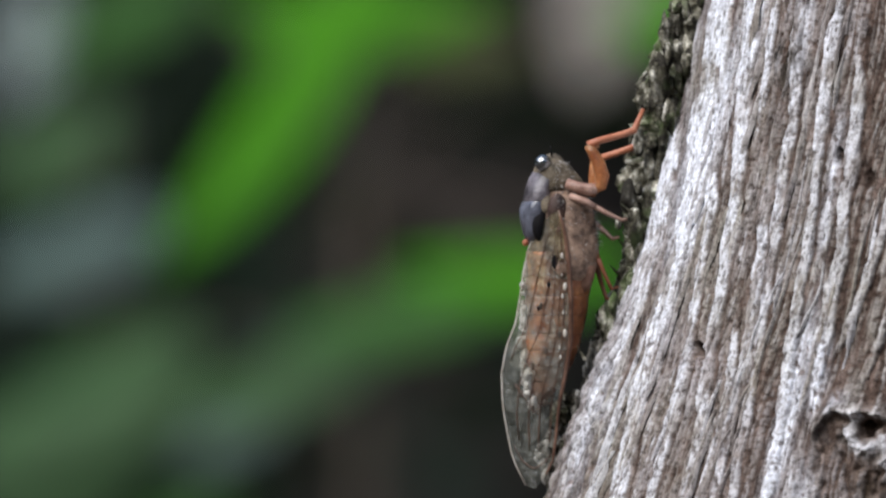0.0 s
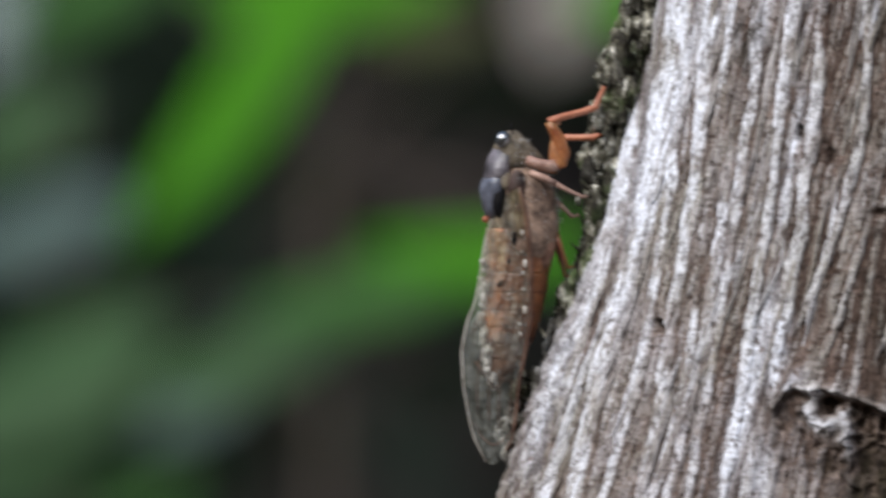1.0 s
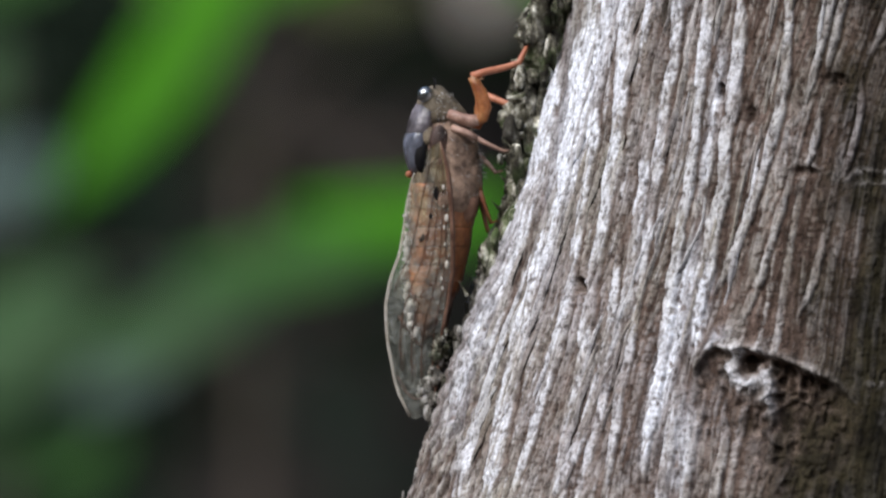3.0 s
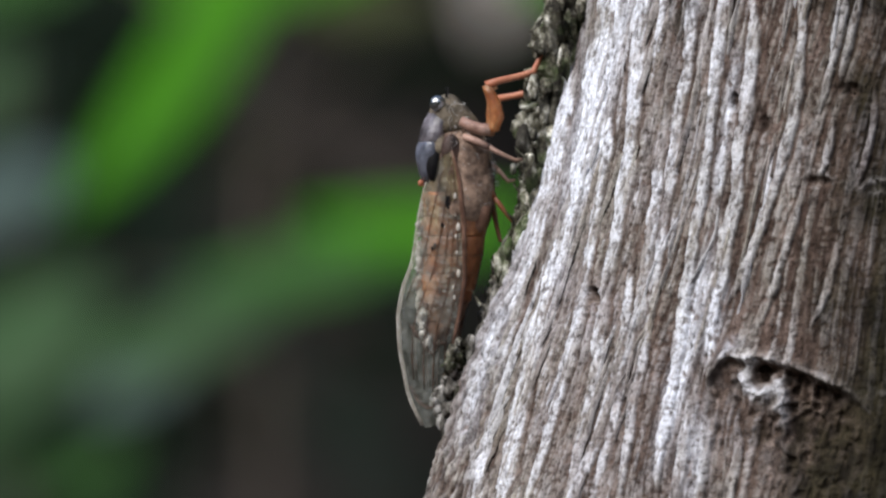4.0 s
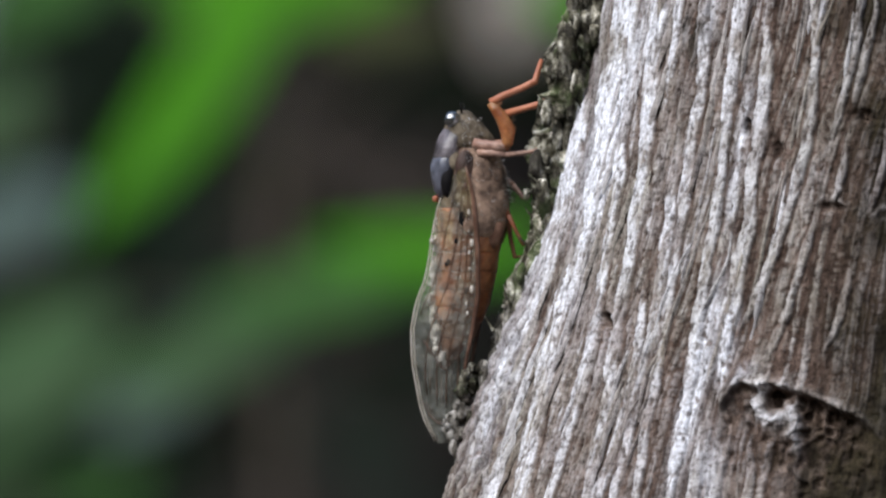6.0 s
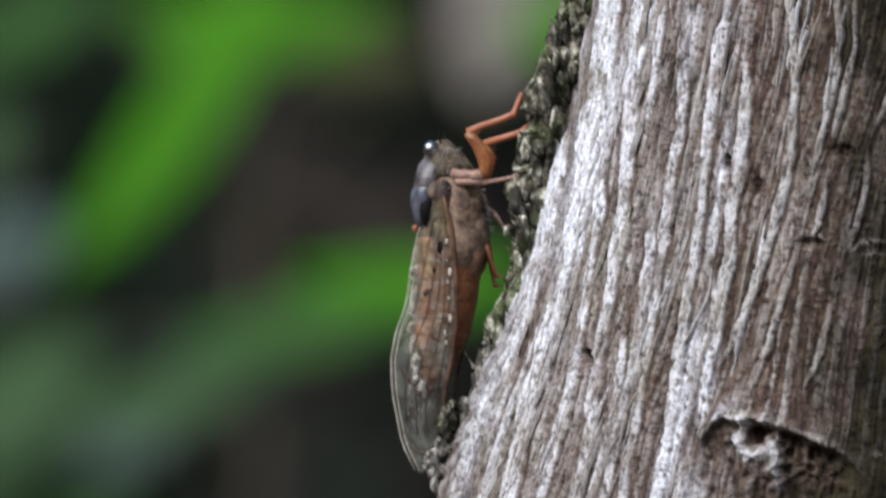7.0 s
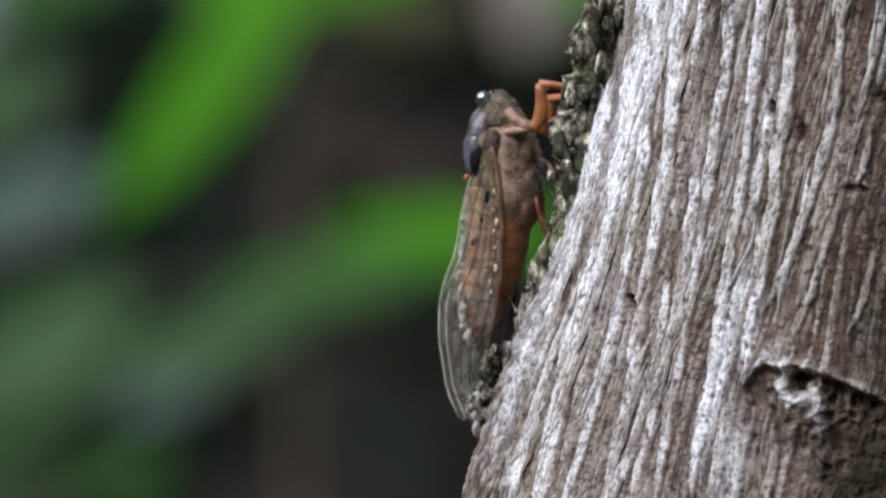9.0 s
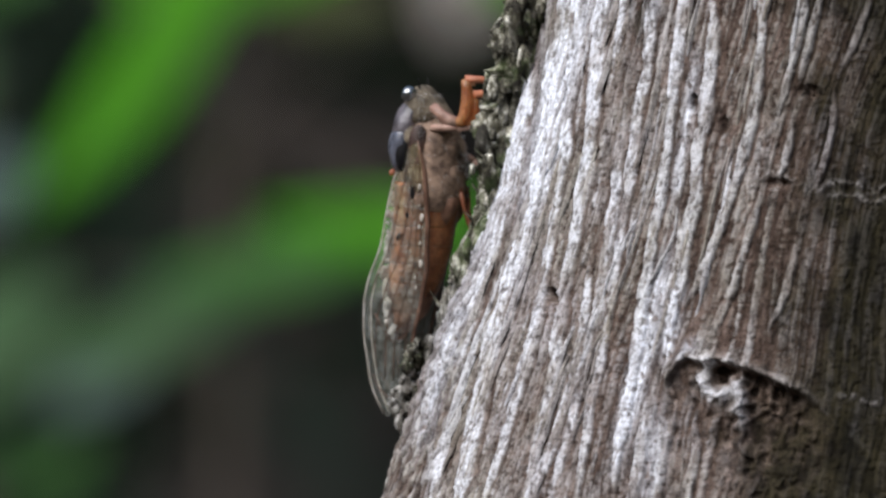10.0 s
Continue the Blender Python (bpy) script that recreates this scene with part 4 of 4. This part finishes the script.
def limb(name, root, joints, radii, shin, shin_radii, material, label, spines=0, hip=None):
    """A leg: joints from body to knee, then the shin and foot as a piece of its own that turns at the knee."""
    pivot = joints[0]
    bm = bmesh.new()
    tube(bm, joints, radii, pivot)
    for i in range(spines):
        k = 0.35 + 0.5 * i / spines
        a, b = Vector(joints[-2]), Vector(joints[-1])
        p = a.lerp(b, k)
        tube(bm, [tuple(p), (p.x + 17, p.y - 5, p.z)], [3, 0.5], pivot, 6)
    leg = part(name, bm, FEMUR if spines else material, root, label, pivot)
    if hip:
        bm = bmesh.new()
        tube(bm, hip, [9, 10, 11, 10], pivot)
        part("trochanter", bm, PINKLEG, leg, "pinkish glossy base of the leg", None, pivot)
    knee = joints[-1]
    bm = bmesh.new()
    tube(bm, shin, shin_radii, knee)
    ob = part("shin", bm, material, leg, "", knee, pivot)
    LEGS.setdefault(name, []).append((leg, ob, pivot, knee))
    return leg


def legs(root):
    limb("fore_leg", root, [(1050, 336, 66), (1062, 330, 67), (1065, 312, 67), (1058, 288, 66), (1048, 270, 66), (1040, 257, 66)], [8, 11, 13.5, 12, 9.5, 7.5],
         [(1040, 258, 66), (1062, 249, 62), (1100, 239, 50), (1122, 231, 44), (1129, 214, 40), (1138, 194, 34)], [8, 6.5, 6, 6.5, 5, 3.5], LEG, "stout orange front leg", 3, [(1002, 325, 60), (1022, 332, 64), (1040, 336, 66), (1056, 334, 66)])
    limb("fore_leg", root, [(1010, 335, -50), (1048, 338, -54), (1056, 310, -54), (1052, 284, -54)], [8, 12, 14, 7],
         [(1052, 284, -54), (1085, 273, -40), (1118, 262, -30), (1134, 246, -26)], [7, 6, 6, 3], LEG, "stout orange front leg", 3)
    limb("mid_leg", root, [(1008, 347, 64), (1032, 356, 70), (1052, 366, 68)], [6, 6.5, 5.5],
         [(1052, 366, 66), (1078, 380, 60), (1100, 390, 50), (1114, 388, 40)], [5, 4, 3.5, 3], PINKLEG, "slim pinkish middle leg")
    limb("mid_leg", root, [(1030, 390, -44), (1050, 398, -50), (1062, 404, -48)], [7, 7, 6],
         [(1062, 404, -48), (1072, 412, -40), (1084, 424, -30), (1096, 420, -24)], [5, 4, 3.5, 2.5], PINKLEG, "slim pinkish middle leg")
    limb("hind_leg", root, [(1036, 432, 20), (1050, 444, 22), (1058, 458, 22)], [7, 6, 5],
         [(1058, 458, 22), (1070, 486, 16), (1082, 512, 6), (1094, 508, 0)], [4.5, 3.5, 3, 2], LEG, "slim orange hind leg")
    limb("hind_leg", root, [(1036, 440, -40), (1052, 456, -40), (1056, 470, -38)], [7, 6, 5],
         [(1056, 470, -38), (1064, 500, -30), (1074, 530, -22), (1084, 528, -16)], [5, 4, 3.5, 2], LEG, "slim orange hind leg")


# ---- leaves and trees behind ----
def blade(bm, base, tip, width, droop=0.0, side=Vector((0.5, 0.62, -0.6)), fold=0.25, n=14):
    """A leaf blade from base to tip with a fold along its midrib."""
    d = tip - base
    length = d.length
    across = d.cross(side).normalized() * width / 2
    normal = across.cross(d).normalized()
    rows = []
    for i in range(n + 1):
        k = i / n
        wid = math.sin(math.pi * min(1, 0.04 + 0.96 * k)) ** 0.7 * (1 - 0.25 * k)
        c = base + d * k + Vector((0, 0, -droop * length * (k * k)))
        rows.append([bm.verts.new(c + across * (f * wid) + normal * (abs(f) * fold * width * wid)) for f in (-1, -0.5, 0, 0.5, 1)])
    for r0, r1 in zip(rows, rows[1:]):
        for j in range(4):
            bm.faces.new((r0[j], r0[j + 1], r1[j + 1], r1[j]))


def leafy(name, label, stem, leaves):
    """A shrub: a stem down to the ground and single leaves (u0, v0, u1, v1, distance, width, droop, material)."""
    root = new(name)
    stem = (stem[0], stem[1], stem[2] * 2.25)
    leaves = [(a, b, c, e, dist * 2.25, *rest) for a, b, c, e, dist, *rest in leaves]
    d = stem[2]
    foot = B(stem[0], stem[1], d)
    root.location = (foot.x, foot.y, 0)
    inv = Matrix.Translation(root.location).inverted()

    def add(part_name, bm, material):
        me = bpy.data.meshes.new(part_name)
        bm.to_mesh(me)
        bm.free()
        me.transform(inv)
        me.polygons.foreach_set("use_smooth", np.ones(len(me.polygons), bool))
        return place(part_name, me, material, root)

    def rod(pts, r0, r1):
        bm = bmesh.new()
        k = [((p.x / U + 784), 441 - (p.z - EYE) / U, (DIST - p.y) / U) for p in pts]
        n = len(k)
        tube(bm, k, [(r0 + (r1 - r0) * i / (n - 1)) / U for i in range(n)], (784, 441 + EYE / U, DIST / U), 8)
        return bm

    top = foot + Vector((0.02, 0, 0.06))
    base = Vector((foot.x, foot.y, 0))
    add("stem", rod([base, base.lerp(top, 0.5) + Vector((0.015, 0.01, 0)), top], 0.008, 0.004), TWIG)
    for u0, v0, u1, v1, dist, width, droop, material in leaves:
        a, b = B(u0, v0, dist), B(u1, v1, dist)
        bm = bmesh.new()
        blade(bm, a, b, width * U * dist / DIST, droop)
        leaf = add("leaf", bm, material)
        stalk = rod([top, top.lerp(a, 0.5) + Vector((0, 0, 0.01)), a], 0.0025, 0.0012)
        add("twig", stalk, TWIG)
    tagged(root, label, "shrub")


def far_tree(u, d, radius, lean, label):
    root = new("far_tree")
    p = B(u, 441, d)
    root.location = (p.x, d, 0)
    zs = np.linspace(0, 6, 60)
    phis = np.linspace(0, 2 * math.pi, 28, endpoint=False)
    phi, z = np.meshgrid(phis, zs)
    r = radius * (1 + 0.5 * np.exp(-z / 0.15) - 0.05 * z) * (1 + 0.14 * (vn(phi * 2, z * 2, 41) - 0.5) + 0.1 * (vn(phi * 6, z * 9, 42) - 0.5))
    co = np.stack([r * np.cos(phi) + lean * (z - EYE), r * np.sin(phi), z], -1)
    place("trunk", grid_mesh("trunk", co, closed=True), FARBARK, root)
    crown(root, Vector((-lean * EYE, 0, 0)), Vector((lean * (6 - EYE), 0, 6)), 0.1, 1.6, 11, 47, FARBARK, LEAF_DIM)
    tagged(root, label, "tree")


def thicket():
    """Dark undergrowth, one mass of small leaves."""
    rnd = random.Random(5)
    verts, faces = [], []
    for i in range(9000):
        ang = rnd.uniform(-0.3, 0.3)
        d = rnd.uniform(12.5, 17.5)
        z = rnd.uniform(0.0, 2.6) * rnd.uniform(0.4, 1)
        c = Vector((math.sin(ang) * d, math.cos(ang) * d, z))
        a = Vector((rnd.gauss(0, 1), rnd.gauss(0, 1), rnd.gauss(0, 0.6))).normalized() * rnd.uniform(0.04, 0.10)
        b = a.cross(Vector((rnd.gauss(0, 1), rnd.gauss(0, 1), rnd.gauss(0, 1)))).normalized() * rnd.uniform(0.015, 0.035)
        n = len(verts)
        verts += [c - a, c + b - a * 0.1, c + a, c - b - a * 0.1]
        faces.append((n, n + 1, n + 2, n + 3))
    me = bpy.data.meshes.new("undergrowth")
    me.from_pydata([tuple(p) for p in verts], [], faces)
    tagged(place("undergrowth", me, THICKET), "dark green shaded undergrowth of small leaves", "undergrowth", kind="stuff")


def backdrop():
    """A ring of shaded foliage all round; its unseen part is added to hold back skylight."""
    ang = np.linspace(0, 2 * math.pi, 160, endpoint=False)
    a, z = np.meshgrid(ang, np.linspace(0, 1, 24))
    # low on the left to let light in, high elsewhere to limit the sky
    sky_gap = np.exp(-((a - 1.5 * math.pi) / 0.7) ** 2)
    top = 13 - 7.2 * sky_gap + 2.6 * vn(a * 9, z * 0 + 1, 51) + 1.3 * vn(a * 30, z * 0 + 2, 52)
    r = 21 + 0.9 * vn(a * 14, z * 9, 53) + 0.5 * vn(a * 40, z * 20, 54)
    co = np.stack([r * np.sin(a), r * np.cos(a), z * top], -1)
    tagged(place("backdrop", grid_mesh("backdrop", co, closed=True), THICKET), "dark green wood, its unseen part added to hold back skylight", "wood", kind="structure")


ground()
backdrop()
thicket()
tree()
CICADA = cicada()
far_tree(880, 14.3, 0.17, 0.02, "dark brown tree trunk in the shade")
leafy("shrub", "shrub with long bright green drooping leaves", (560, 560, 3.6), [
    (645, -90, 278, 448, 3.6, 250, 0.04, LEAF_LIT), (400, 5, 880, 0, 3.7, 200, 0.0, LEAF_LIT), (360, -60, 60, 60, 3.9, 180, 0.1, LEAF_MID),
    # one band of leaves, its fading light painted in three steps of green
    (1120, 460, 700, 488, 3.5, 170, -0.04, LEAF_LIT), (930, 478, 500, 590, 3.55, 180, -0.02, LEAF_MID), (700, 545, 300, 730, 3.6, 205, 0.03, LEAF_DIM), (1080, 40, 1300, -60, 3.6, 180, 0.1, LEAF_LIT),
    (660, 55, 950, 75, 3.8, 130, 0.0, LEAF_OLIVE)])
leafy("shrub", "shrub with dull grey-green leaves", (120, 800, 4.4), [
    (330, 570, -100, 770, 4.3, 360, 0.1, LEAF_DIM), (280, 370, -50, 450, 4.4, 220, 0.1, LEAF_SHEEN), (50, -40, 10, 180, 4.3, 170, 0.05, LEAF_PALE),
    (520, 600, 320, 790, 4.2, 190, 0.1, LEAF_SHEEN), (190, 170, -40, 300, 4.5, 230, 0.1, LEAF_DIM), (260, 820, -60, 880, 4.3, 230, 0.1, LEAF_DIM),
    (60, 770, 60, 990, 4.4, 210, 0.0, LEAF_SHEEN), (390, 860, 210, 960, 4.3, 150, 0.0, LEAF_MID)])
leafy("shrub", "withered shrub with a pale hanging leaf", (1180, 700, 4.0), [(1050, -215, 1022, 172, 4.0, 300, 0.0, LEAF_DRY)])


def motions():
    # seconds, shift right and up in U, turn round the trunk, lean of the head to the right
    crawl = [(0, 0, 0, 0, 0), (1, 0, 0, 0, 0), (2, 1, 2, 0, 0), (2.5, 3, 7, -2, 0), (4, 0, 9, -4, 0), (4.5, -1, 20, -6, 0), (5, 1, 23, -5, 0), (6.5, 2, 31, -6, 0.3),
             (7, 1, 39, -8, 0.3), (7.5, 4, 39, -8, 0.3), (8, 6, 36, -8, 0.3), (8.5, 9, 39, -8, 0.4), (9, 12, 29, -14, 1.6), (9.5, 14, 25, -14, 1.8), (10, 18, 26, -14, 2.0)]
    walk(CICADA, [(t, pose(*(P(HOME[0] + x - 0.6 * yaw, HOME[1] - z, -850 * math.sin(radians(-yaw)))), 0, lean, yaw)) for t, x, z, yaw, lean in crawl])
    # swing of leg and shin in the plane of the picture, degrees
    swings = {
        "fore_leg": [[(0, 0, 0), (2.5, 2, 0), (4, 6, -4), (4.5, 8, -5), (4.8, 8, -5), (4.95, 0, -14), (5.3, -4, -12), (6.5, -8, 3), (7.5, -8, 4), (8.2, -8, 3), (8.4, -6, -14), (8.5, -4, -14), (8.6, 4, -2), (8.7, 14, 8), (9, 20, 4), (10, 20, 0)],
                     [(0, 0, 0), (0.8, 0, 0), (1.25, 4, 42), (2.7, 4, 44), (3.8, -2, 8), (4, -2, 10), (4.5, -4, 16), (6.5, -8, 10), (8, -8, 12), (9, 2, 10), (10, 2, 10)]],
        "mid_leg": [[(0, 0, 0), (2.6, 0, 0), (4, 0, 0), (4.4, -20, -14), (6.5, -18, -16), (7.5, -26, -18), (9, -30, -24), (10, -22, -16)],
                    [(0, 0, 0), (4, 4, 0), (7, 0, 8), (10, 0, 8)]],
        "hind_leg": [[(0, 0, 0), (2.5, 6, 4), (4.5, -8, -8), (7, 2, 6), (10, 4, 8)], [(0, 0, 0), (4.5, 4, 0), (10, 2, 4)]],
    }
    for name, pairs in LEGS.items():
        for (leg, shin, pivot, knee), rows in zip(pairs, swings[name]):
            a, b = Q(*pivot), Q(*knee, pivot)
            walk(leg, [(t, pose(*a, 0, r, 0)) for t, r, _ in rows])
            walk(shin, [(t, pose(*b, 0, s, 0)) for t, _, s in rows])


motions()
